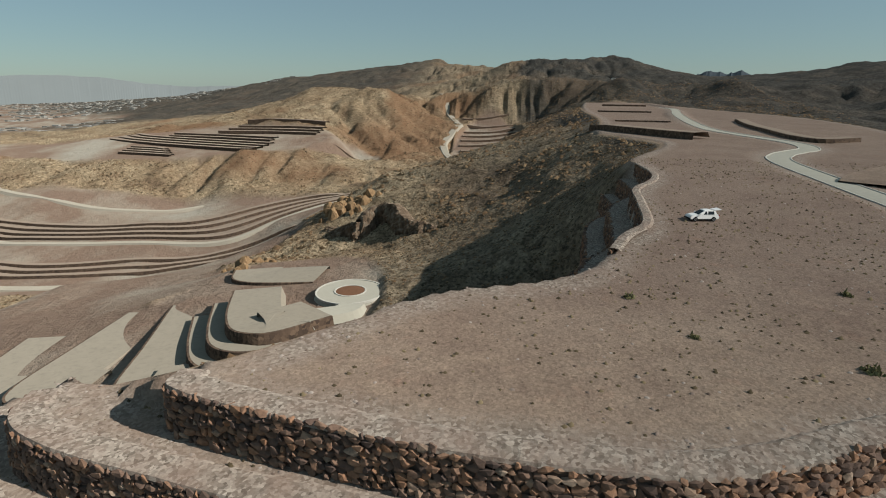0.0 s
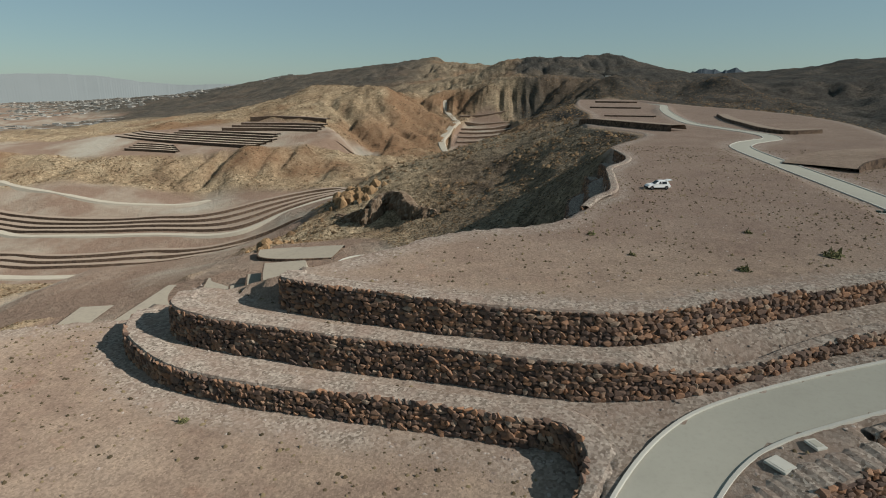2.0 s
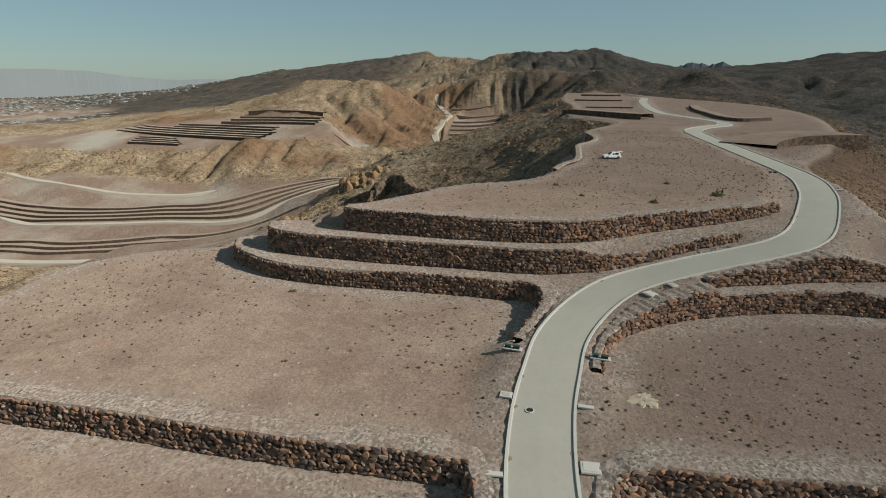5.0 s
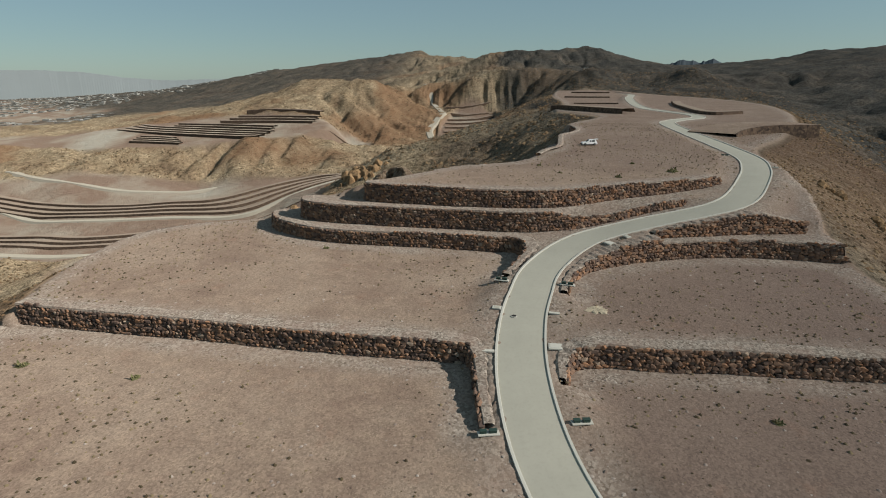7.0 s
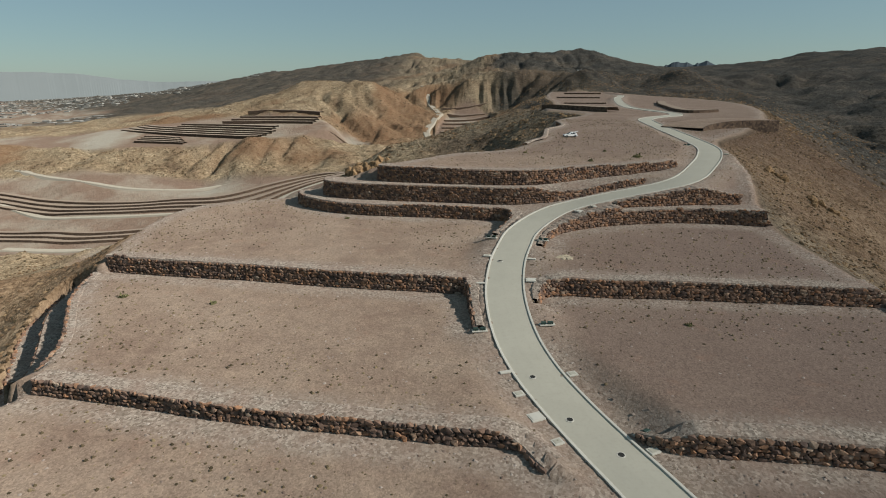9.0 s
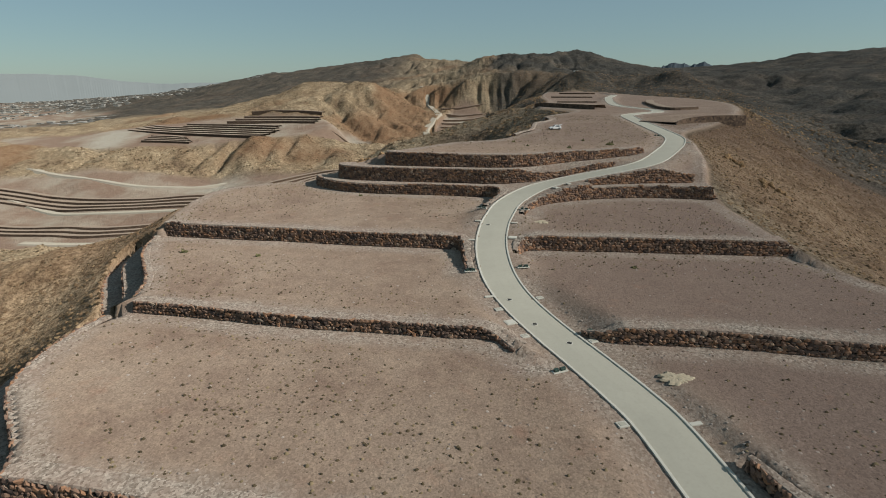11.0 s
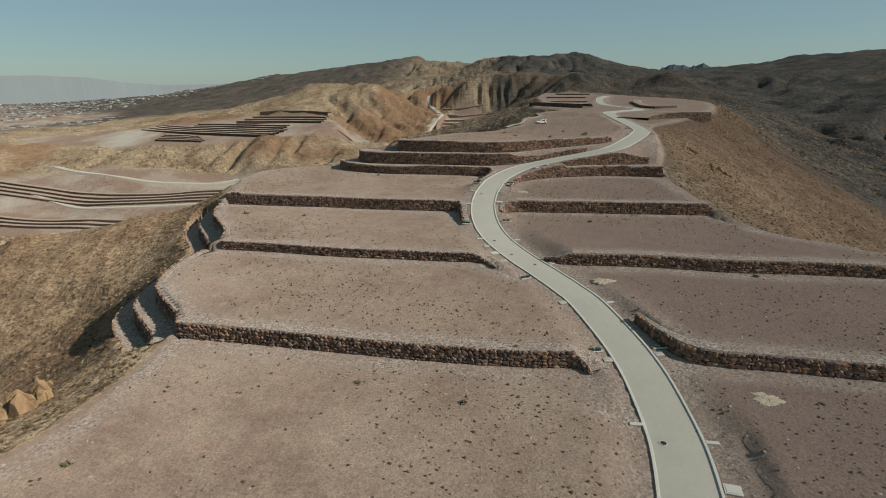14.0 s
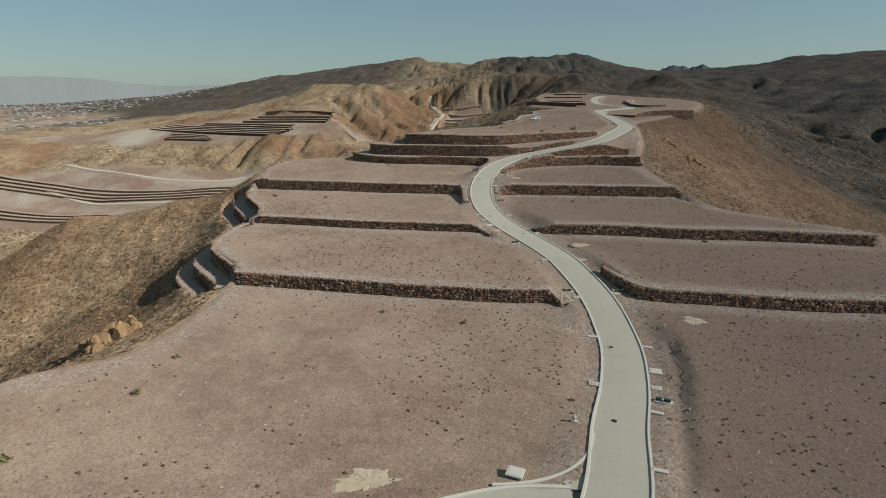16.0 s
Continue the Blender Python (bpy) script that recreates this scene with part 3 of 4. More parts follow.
def build_road(name, line, half, label):
    root = tagged(new(name), label, "road", kind="structure")
    part("road_slab", sweep("road_slab", line, [(half, 0.0), (half * 0.5, 0.05), (0, 0.07), (-half * 0.5, 0.05), (-half, 0.0), (-half, -0.5)], M_ROAD), root)
    for side in (1, -1):
        a, b = half * side, (half + 0.32) * side
        sec = [(a, -0.1), (a, 0.13), (a + 0.05 * side, 0.16), (b, 0.16), (b, -0.4)]
        part("kerb", sweep("kerb", line, sec if side > 0 else sec[::-1], M_KERB), root, "pale concrete kerb")
    return root


ROAD_W = 2.85
build_road("road", ROAD + np.array([0, 0, 0.03]), ROAD_W, "winding pale concrete road along the ridge")
build_road("road_branch", BRANCH[:-2] + np.array([0, 0, 0.025]), 2.6, "pale concrete side road leaving the ridge road")

# rounded corner where the side road meets the ridge road
corner = [Vector((15.7, -128.3, -24.56)).lerp(Vector((13.6, -136.8, -24.3)), u).lerp(Vector((13.6, -136.8, -24.3)).lerp(Vector((4.0, -137.4, -24.12)), u), u) for u in (i / 14 for i in range(15))]
fan = [(17.0, -137.5, -24.18)] + [tuple(p) for p in corner]
tagged(new("road_corner", mesh_of("road_corner", fan, [(0, i + 2, i + 1) for i in range(14)], M_ROAD)), "pale concrete corner of the road junction", "road", kind="structure")
edge = np.array([tuple(p) for p in corner])
tagged(new("road_corner_kerb", sweep("road_corner_kerb", edge, [(0.0, -0.2), (0.0, 0.14), (-0.3, 0.14), (-0.3, -0.4)], M_KERB)), "pale concrete kerb round the junction corner", "kerb", kind="structure")

# ---- stone retaining walls ----
rng = np.random.default_rng(7)


def stone_shapes(count):
    """Lumpy many-sided stones about 1 wide, 1 high and 0.6 deep, as vertex and face lists."""
    out = []
    for _ in range(count):
        bm = bmesh.new()
        for _ in range(15):
            v = rng.normal(size=3)
            v /= np.abs(v).max() ** 0.85 * np.linalg.norm(v) ** 0.15
            bm.verts.new((v[0] * 0.52, v[1] * 0.36, v[2] * 0.52))
        res = bmesh.ops.convex_hull(bm, input=bm.verts)
        bmesh.ops.delete(bm, geom=[e for e in res["geom_interior"] if isinstance(e, bmesh.types.BMVert)], context="VERTS")
        bm.verts.ensure_lookup_table()
        bm.verts.index_update()
        out.append((np.array([v.co[:] for v in bm.verts]), [tuple(v.index for v in f.verts) for f in bm.faces]))
        bm.free()
    return out


SHAPES = stone_shapes(14)
SHAPE_MESHES = [mesh_of("stone", v, f, M_STONE) for v, f in SHAPES]
STONE_JOBS = []


def wall_course(line, low, high):
    """Places of stones in a dry wall along a line (plan), from low to high at each point. Yields pose rows."""
    s = np.r_[0, np.cumsum(np.hypot(*np.diff(line[:, :2], axis=0).T))]
    n = normals(line)
    rows = []
    top = float(np.max(high - low))
    z = 0.0
    while z < top:
        rh = rng.uniform(0.42, 0.6)
        at = rng.uniform(0, 0.4)
        while at < s[-1]:
            w = rng.uniform(0.42, 0.95)
            c = at + w / 2
            lo, hi = np.interp(c, s, low), np.interp(c, s, high)
            if z + rh * 0.55 < hi - lo:
                x, y = np.interp(c, s, line[:, 0]), np.interp(c, s, line[:, 1])
                k = min(len(n) - 1, int(np.searchsorted(s, c)))
                batter = z * 0.08
                out = -0.1 - batter * -1 + rng.uniform(-0.09, 0.09)
                rows.append((x + n[k, 0] * out, y + n[k, 1] * out, lo + z + rh / 2 + rng.uniform(-0.06, 0.06), math.atan2(-n[k, 0], n[k, 1]), w * 1.1, rh * 1.22))
            at += w
        z += rh * 0.93
    return rows


def build_wall(name, line, label, front=0.7, back=2.2, given=None, crest=3.0):
    """A dry stone retaining wall; the low side lies to the line's right."""
    n = normals(line)
    lo, _, _, _ = height(line[:, 0] - n[:, 0] * front, line[:, 1] - n[:, 1] * front, 0)
    hi, _, _, _ = height(line[:, 0] + n[:, 0] * back, line[:, 1] + n[:, 1] * back, 0)
    if given is not None:
        lo, hi = given
    hi = np.maximum(hi, lo) + 0.08
    ok = hi - lo > 0.5
    if not ok.any():
        return None
    first, last = np.argmax(ok), len(ok) - np.argmax(ok[::-1])
    line, lo, hi, n = line[first:last], lo[first:last], hi[first:last], n[first:last]
    root = tagged(new(name), label, "retaining wall", "stone retaining walls", "structure")
    # dark backing sheet painted as the shade between stones, and gravel crest
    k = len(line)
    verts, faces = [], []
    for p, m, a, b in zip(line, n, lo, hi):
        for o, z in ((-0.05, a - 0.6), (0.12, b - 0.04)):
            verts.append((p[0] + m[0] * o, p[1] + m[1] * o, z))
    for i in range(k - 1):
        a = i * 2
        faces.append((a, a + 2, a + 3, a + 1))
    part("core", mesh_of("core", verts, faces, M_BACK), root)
    verts, faces = [], []
    room = np.clip(nearest(ROAD[::2], line[:, 0], line[:, 1])[0] - 3.9, 0.7, crest)
    for p, m, b, crest in zip(line, n, hi, room):
        for o, z in ((0.0, b - 0.25), (0.12, b + 0.03), (crest * 0.4, b + 0.07), (crest * 0.75, b + 0.06), (crest, b - 0.2)):
            verts.append((p[0] + m[0] * o, p[1] + m[1] * o, z + rng.uniform(-0.03, 0.03)))
    for i in range(k - 1):
        for j in range(4):
            a = i * 5 + j
            faces.append((a, a + 5, a + 6, a + 1))
    part("gravel_crest", mesh_of("gravel_crest", verts, faces, M_GRAVEL), root)
    STONE_JOBS.append((root, wall_course(line, lo, hi)))
    return root


def gravel_material():
    a = Mat("crushed_gravel", 0.95)
    c = a.ramp(a.cells(0.24, "Color"), (0.0, (0.10, 0.08, 0.064)), (0.5, (0.25, 0.21, 0.175)), (1.0, (0.43, 0.375, 0.32)))
    c = a.mix(a.span(a.noise(3.0, 3), 0.4, 0.7, 0, 0.6), c, (0.24, 0.17, 0.135))
    a.color(c).bump(a.noise(0.3, 4, 0.7), 0.6, 0.1)
    return a.m


M_GRAVEL = gravel_material()
for n, (key, line) in enumerate(LINES.items()):
    build_wall("retaining_wall_%d" % (n + 1), line, "dry wall of brown basalt stones holding a terrace")
for lo, hi, drop in TIERS:
    m = (RIM_WEST[:, 1] > lo + 0.5) & (RIM_WEST[:, 1] < hi - 0.5)
    base = RIM_WEST[m]
    for k in range(3):
        line = base[:, :2] + normals(base) * (3.9 * k)
        line = spline(np.c_[line, base[:, 2] - drop * k][::2], 0.6)[::-1]
        n += 1
        build_wall("retaining_wall_%d" % (n + 1), line[:, :2], "stepped basalt wall on the shaded west side", 1.0, 1.0, (line[:, 2] - drop - 0.3, line[:, 2]), 4.2 if k else 1.6)

# ---- building lots in the valley: stepped walls, roads, turning circle ----


def lot_material():
    a = Mat("lot_wall_stone", 0.95)
    c = a.ramp(a.cells(0.9, "Color"), (0.0, (0.045, 0.034, 0.028)), (0.5, (0.10, 0.07, 0.052)), (1.0, (0.17, 0.12, 0.085)))
    a.color(c).bump(a.noise(0.7, 4, 0.7), 0.7, 0.25)
    return a.m


def dirt_material(name, base, size):
    a = Mat(name, 0.95)
    c = a.mix(a.noise(size, 5), tuple(v * 0.8 for v in base), base)
    c = a.mix(a.span(a.noise(1.2, 4), 0.5, 0.7, 0, 0.4), c, tuple(v * 0.62 for v in base))
    a.color(c)
    return a.m


M_LOT = lot_material()
M_BENCH = dirt_material("pale_fill", (0.29, 0.23, 0.18), 12)
M_TRACK = dirt_material("dirt_road", (0.39, 0.355, 0.29), 9)


def ground_z(line):
    return height(line[:, 0], line[:, 1], 0)[0]


def lot_wall(pts, tall, deep, group, step=4.0):
    """A low stone wall that holds a level strip of fill behind it."""
    line = spline(pts, step)
    z = ground_z(line)
    z = np.convolve(np.r_[[z[0]] * 4, z, [z[-1]] * 4], np.ones(9) / 9, "valid")
    if "plateau" in group or "hilltop" in group:
        z = z * 0.3 + np.median(z) * 0.7
    line = np.c_[line[:, :2], z]
    root = tagged(new("terrace_wall"), "dark stone terrace wall with pale level fill behind", "terrace wall", group, "structure")
    part("wall_face", sweep("wall_face", line, [(-0.4, -2.0), (0.0, tall), (0.5, tall + 0.05)], M_LOT), root)
    part("fill", sweep("fill", line, [(0.5, tall + 0.05), (deep * 0.5, tall + 0.1), (deep, tall), (deep + 1.5, tall - 2.0)], M_BENCH), root)
    return root


def between(a, b, f):
    return [tuple(np.array(p) * (1 - f) + np.array(q) * f) for p, q in zip(a, b)]


A_LOW = [(-640, 470), (-540, 452), (-450, 439), (-385, 428), (-302, 424), (-222, 421), (-183, 445), (-157, 462), (-122, 482)]
A_TOP = [(-660, 512), (-565, 492), (-479, 476), (-396, 466), (-314, 463), (-275, 472), (-232, 499), (-190, 530), (-140, 524)]
B_LOW = [(-560, 378), (-460, 364), (-375, 357), (-315, 358), (-266, 366), (-223, 372), (-186, 372), (-150, 364)]
B_TOP = [(-580, 412), (-480, 394), (-397, 384), (-346, 383), (-278, 389), (-232, 392), (-192, 407), (-150, 408)]
for f in (0.05, 0.3, 0.55, 0.8):
    lot_wall(between(A_LOW, A_TOP, f), 2.2, 7, "upper terrace walls in the valley")
for f in (0.05, 0.4, 0.75):
    lot_wall(between(B_LOW, B_TOP, f), 2.2, 6, "lower terrace walls in the valley")
for k in range(4):
    lot_wall([(-546 + 6 * k, 736 + 11 * k), (-495, 712 + 11 * k), (-425, 684 + 11 * k), (-296 + 4 * k, 642 + 10 * k)], 3.4, 9, "plateau terrace walls")
    lot_wall([(-478, 655 + 9 * k), (-440, 646 + 9 * k), (-396 - 8 * k, 634 + 9 * k)], 3.0, 7, "plateau terrace walls")
    lot_wall([(-386 + 8 * k, 742 + 15 * k), (-310, 736 + 15 * k), (-238, 720 + 15 * k)], 4.0, 11, "hilltop terrace walls")
for k in range(2):
    lot_wall([(-455, 735 + 13 * k), (-375, 716 + 13 * k), (-290, 690 + 13 * k)], 3.4, 9, "plateau terrace walls")
for k in range(11):
    y = 640 + 34 * k
    lot_wall([(-46 - 4 * (k // 5), y), (0, y + 6), (48 - 3 * abs(k - 4), y + 16)], 2.6, 11, "terrace walls in the side valley", 6)
lot_wall([(-212, 690), (-190, 694), (-165, 706)], 2.5, 8, "terrace walls in the side valley")


def lot_terrace(pts, deep, top=None):
    """A terrace of the lots below the ridge: pts give the top edge of its wall."""
    line = spline(pts, 1.2)
    root = tagged(new("terrace_wall"), "brown stone wall of a grey level lot", "terrace wall", "walls of the lots below the ridge", "structure")
    part("wall_face", sweep("wall_face", line, [(-0.7, -4.5), (-0.4, -2.4), (0.0, 0.0), (0.5, 0.05)], M_STONEWORK), root)
    part("fill", sweep("fill", line, [(0.5, 0.05), (deep * 0.5, 0.05), (deep, 0.0), (deep + 1.0, -3.0)], top or M_LOTFILL), root)


M_STONEWORK = lot_material()
M_LOTFILL = dirt_material("grey_fill", (0.29, 0.26, 0.21), 3)
lot_terrace([(-71, 133, -39), (-63.5, 114, -37), (-57, 102.5, -35.6), (-51, 98.5, -34.8), (-45, 99.5, -34.6), (-36, 111, -35.5)], 13)
lot_terrace([(-75, 129, -41.4), (-66.5, 110, -39.4), (-59.5, 98.5, -38), (-51.5, 94.5, -37.2), (-43, 97, -37)], 4.5)
lot_terrace([(-79, 125, -43.8), (-69.5, 106, -41.8), (-61.5, 94.5, -40.4), (-52, 90.5, -39.6), (-45, 92, -39.4)], 4.5)
lot_terrace([(-93, 138, -46.5), (-82, 108, -44.2), (-75, 88, -42.6), (-69, 82, -42), (-58, 85, -41.6)], 13)
lot_terrace([(-108, 139, -49.8), (-105, 114, -48.4), (-102.5, 93, -47.4), (-97, 86, -47), (-85, 86, -46.6)], 15)
lot_terrace([(-132, 128, -54.2), (-128, 112, -53.6), (-124, 98, -53), (-118, 92, -52.6), (-106, 92, -52.2)], 14)
lot_terrace([(-88, 168, -45.5), (-84, 158, -44.8), (-77, 153, -44), (-67, 150.5, -43), (-54, 150, -42)], 16)
lot_terrace([(85, 109, -3.2), (90, 114, -2.2), (99, 119, -1.4), (110, 122, -1.2), (120, 124, -1.4)], 16, M_GROUND)
lot_wall([(45, 266), (55, 243), (64, 226), (74, 211)], 2.6, 8, "dark walls further along the ridge", 2)
lot_wall([(146, 352), (131, 302), (122, 258), (116, 226), (119, 209), (136, 216)], 1.5, 6, "dark walls further along the ridge", 2)
lot_wall([(70, 330), (90, 326), (98, 322)], 0.9, 4, "dark walls further along the ridge", 3)
lot_wall([(85, 470), (110, 462), (125, 458)], 1.2, 5, "dark walls further along the ridge", 3)
lot_wall([(120, 640), (150, 632), (165, 630)], 1.8, 6, "dark walls further along the ridge", 4)


def dirt_road(pts, half, label, step=6.0):
    line = spline(pts, step)
    z = ground_z(line)
    z = np.convolve(np.r_[[z[0]] * 4, z, [z[-1]] * 4], np.ones(9) / 9, "valid")
    return tagged(new("road_valley", sweep("road_valley", np.c_[line[:, :2], z], [(half + 2, -2.5), (half, 0.7), (0, 0.8), (-half, 0.7), (-half - 2, -2.5)], M_TRACK)), label, "road", kind="structure")


dirt_road([(-45, 632), (-70, 640), (-74, 655), (-60, 700), (-57, 725), (-72, 790), (-73, 830), (-58, 915), (-64, 960), (-100, 1100), (-112, 1200), (-119, 1290)], 4.5, "pale road winding up the side valley")
dirt_road([(-540, 470), (-450, 434), (-380, 422), (-300, 419), (-222, 415), (-182, 440), (-153, 462), (-118, 495)], 3.6, "pale dirt road between valley terraces")
dirt_road([(-560, 540), (-500, 522), (-435, 506), (-382, 501), (-330, 512), (-296, 532)], 3.6, "pale dirt road along the foot of a hill")
dirt_road([(-420, 345), (-330, 340), (-270, 352), (-215, 358), (-165, 345)], 4.0, "pale dirt road below the valley terraces")


def turning_circle(cx, cy, cz):
    root = tagged(new("roundabout"), "pale concrete turning circle with a planted round island", "roundabout", kind="structure")

    def ring(name, radii, material, label=""):
        k = 40
        verts = [(cx + r * math.cos(a), cy + r * math.sin(a), cz + z) for r, z in radii for a in (2 * math.pi * i / k for i in range(k))]
        faces = [(j * k + i, j * k + (i + 1) % k, (j + 1) * k + (i + 1) % k, (j + 1) * k + i) for j in range(len(radii) - 1) for i in range(k)]
        part(name, mesh_of(name, verts, faces, material), root, label)

    ring("carriageway", [(10.5, -2.0), (9.3, 0.25), (4.3, 0.35)], M_ROAD)
    ring("outer_kerb", [(9.75, -0.2), (9.75, 0.42), (9.3, 0.42), (9.3, 0.2)], M_KERB)
    ring("island_kerb", [(4.5, 0.2), (4.5, 0.52), (4.1, 0.52), (4.1, 0.3)], M_KERB)
    ring("island", [(4.1, 0.4), (2.4, 0.6), (0.05, 0.7)], M_REDSOIL, "reddish brown planted soil")
    arm = spline([(cx + 3, cy - 9, cz + 0.3), (cx + 2, cy - 15, cz + 1.2), (cx - 4, cy - 24, cz + 3.2), (cx - 4, cy - 32, cz + 5)], 1.5)
    part("approach", sweep("approach", arm, [(4.2, -2), (3.2, 0.1), (-3.2, 0.1), (-4.2, -2)], M_ROAD), root)


M_REDSOIL = dirt_material("red_soil", (0.17, 0.09, 0.055), 1.5)
turning_circle(-39, 138, -40.0)

# ---- rock outcrops ----


def rock_material(name="tan_rock", low=(0.10, 0.065, 0.04), mid=(0.27, 0.175, 0.095), high=(0.36, 0.25, 0.15)):
    a = Mat(name, 0.9)
    c = a.ramp(a.noise(1.8, 6, 0.7, (1, 1, 0.35)), (0.3, low), (0.5, mid), (0.7, high))
    a.color(c).bump(a.noise(0.6, 5, 0.75), 0.9, 0.3)
    return a.m


M_ROCK = rock_material()
M_CLIFF = rock_material("grey_cliff_rock", (0.07, 0.052, 0.04), (0.16, 0.115, 0.08), (0.31, 0.26, 0.20))


def outcrop(x, y, size, count, label, seed, tall=1.0):
    """A cluster of angular boulders standing out of a slope."""
    r = np.random.default_rng(seed)
    root = tagged(new("rock_outcrop"), label, "rock", "rock outcrops")
    root.location = (x, y, float(height(np.array([x]), np.array([y]), 0)[0][0]))
    for _ in range(count):
        px, py = r.normal(0, size * 0.45, 2)
        z = float(height(np.array([x + px]), np.array([y + py]), 0)[0][0]) - root.location.z
        blk = bmesh.new()
        w = size * r.uniform(0.1, 0.3)
        for _ in range(22):
            v = r.normal(size=3)
            v /= np.linalg.norm(v)
            blk.verts.new((v[0] * w, v[1] * w, v[2] * w * 1.1 * tall))
        res = bmesh.ops.convex_hull(blk, input=blk.verts)
        bmesh.ops.delete(blk, geom=[e for e in res["geom_interior"] if isinstance(e, bmesh.types.BMVert)], context="VERTS")
        me = bpy.data.meshes.new("boulder")
        blk.to_mesh(me)
        blk.free()
        me.materials.append(M_ROCK)
        part("boulder", me, root).location = (px, py, z + w * r.uniform(-0.25, 0.25))
    return root


outcrop(-62, -95, 6, 34, "orange tan rock crag below the terrace edge", 1, 1.6)
outcrop(-66, -87, 4, 10, "orange tan rock crag below the terrace edge", 2)
outcrop(-61, -101, 3.5, 8, "orange tan rock crag below the terrace edge", 3)
outcrop(-89, 184, 9, 18, "tan rock knob above the lots", 4)
outcrop(-72, 262, 14, 34, "grey brown crag on the spur", 6, 1.2)


def cliff(plan, tops, deep, label, seed):
    """A broken rock face along a plan line, with a rough cap that runs back into the slope."""
    line = spline([(x, y, h) for (x, y), h in zip(plan, tops)], 0.8)
    nrm = normals(line)
    foot = height(line[:, 0], line[:, 1], 0)[0]
    r = np.random.default_rng(seed)
    rows = 16
    verts, faces = [], []
    for i, (p, m) in enumerate(zip(line, nrm)):
        for j in range(rows):
            f = min(1.0, j / 11)
            back = 2.2 * f * f + (0 if j < 12 else (j - 11) * deep / 4)
            z = foot[i] - 1.5 + (p[2] + 1.5) * f - (0 if j < 12 else (j - 11) ** 2 * 0.35)
            rough = float(fractal(np.array([i * 0.8]), np.array([z * 0.55]), 5, 4, seed, True)[0]) * 2.3 + r.uniform(-0.5, 0.5)
            back -= rough * (1 if j < 12 else 0.4)
            verts.append((p[0] + m[0] * back, p[1] + m[1] * back, z + r.uniform(-0.35, 0.35)))
    k = len(line)
    for i in range(k - 1):
        for j in range(rows - 1):
            a = i * rows + j
            faces += [(a, a + rows, a + rows + 1), (a, a + rows + 1, a + 1)]
    return tagged(new("cliff", mesh_of("cliff", verts, faces, M_CLIFF)), label, "cliff", kind="structure")


cliff([(-78, 240), (-70, 230), (-62, 223), (-55, 221), (-50, 228), (-44, 224), (-38, 215), (-30, 208), (-22, 206)], [1, 4, 7, 8, 9, 9, 8, 5, 1], 7, "grey and tan rock cliff with a shaded hollow", 5)
outcrop(86, 60, 5, 12, "brown crag on the canyon side", 7)
outcrop(93, 46, 5, 10, "brown crag on the canyon side", 8)

# ---- concrete pads, boxes, covers and a hydrant along the road ----
M_GREEN = plain("dark_green_paint", (0.03, 0.055, 0.045), 0.45, vary=0.3)
M_IRON = plain("cast_iron", (0.05, 0.048, 0.045), 0.6, 0.6)
M_SLAB = concrete_material("pad_concrete", (0.50, 0.485, 0.43))
S_ROAD = np.r_[0, np.cumsum(np.hypot(*np.diff(ROAD[:, :2], axis=0).T))]
N_ROAD = normals(ROAD)


def box_mesh(name, size, material, bevel=0.03):
    bm = bmesh.new()
    bmesh.ops.create_cube(bm, size=1)
    bmesh.ops.scale(bm, vec=size, verts=bm.verts)
    bmesh.ops.translate(bm, vec=(0, 0, size[2] / 2), verts=bm.verts)
    bmesh.ops.bevel(bm, geom=bm.edges, offset=bevel, segments=1, affect="EDGES")
    me = bpy.data.meshes.new(name)
    bm.to_mesh(me)
    bm.free()
    me.materials.append(material)
    return me


def barrel_mesh(name, profile, material, sides=14):
    """A turned form from (radius, height) pairs."""
    verts = [(r * math.cos(2 * math.pi * i / sides), r * math.sin(2 * math.pi * i / sides), z) for r, z in profile for i in range(sides)]
    faces = [(j * sides + i, j * sides + (i + 1) % sides, (j + 1) * sides + (i + 1) % sides, (j + 1) * sides + i) for j in range(len(profile) - 1) for i in range(sides)]
    faces.append(tuple(range(len(verts) - sides, len(verts))))
    return mesh_of(name, verts, faces, material)


def beside_road(s, off):
    k = int(np.argmin(np.abs(S_ROAD - s)))
    x, y = ROAD[k, :2] + N_ROAD[k] * off
    return pose(x, y, ROAD[k, 2] + 0.02, 0, 0, math.degrees(math.atan2(N_ROAD[k, 1], N_ROAD[k, 0])))


def lift(ob, z):
    ob.location.z = z
    return ob


def make_big():
    root = tagged(new("concrete_pad"), "flat pale concrete pad beside the road kerb", "concrete pad", "roadside pads")
    part("slab", box_mesh("slab", (1.7, 1.5, 0.22), M_SLAB), root)
    lift(part("cover", box_mesh("cover", (1.3, 1.1, 0.03), M_KERB, 0.01), root), 0.22)
    return root


def make_small():
    root = tagged(new("meter_pit"), "small concrete pit with a grey cover", "meter pit", "roadside pits")
    part("rim", box_mesh("rim", (1.25, 1.0, 0.2), M_SLAB), root)
    lift(part("cover", box_mesh("cover", (0.8, 0.62, 0.03), M_ROAD, 0.01), root, "grey cover"), 0.2)
    return root


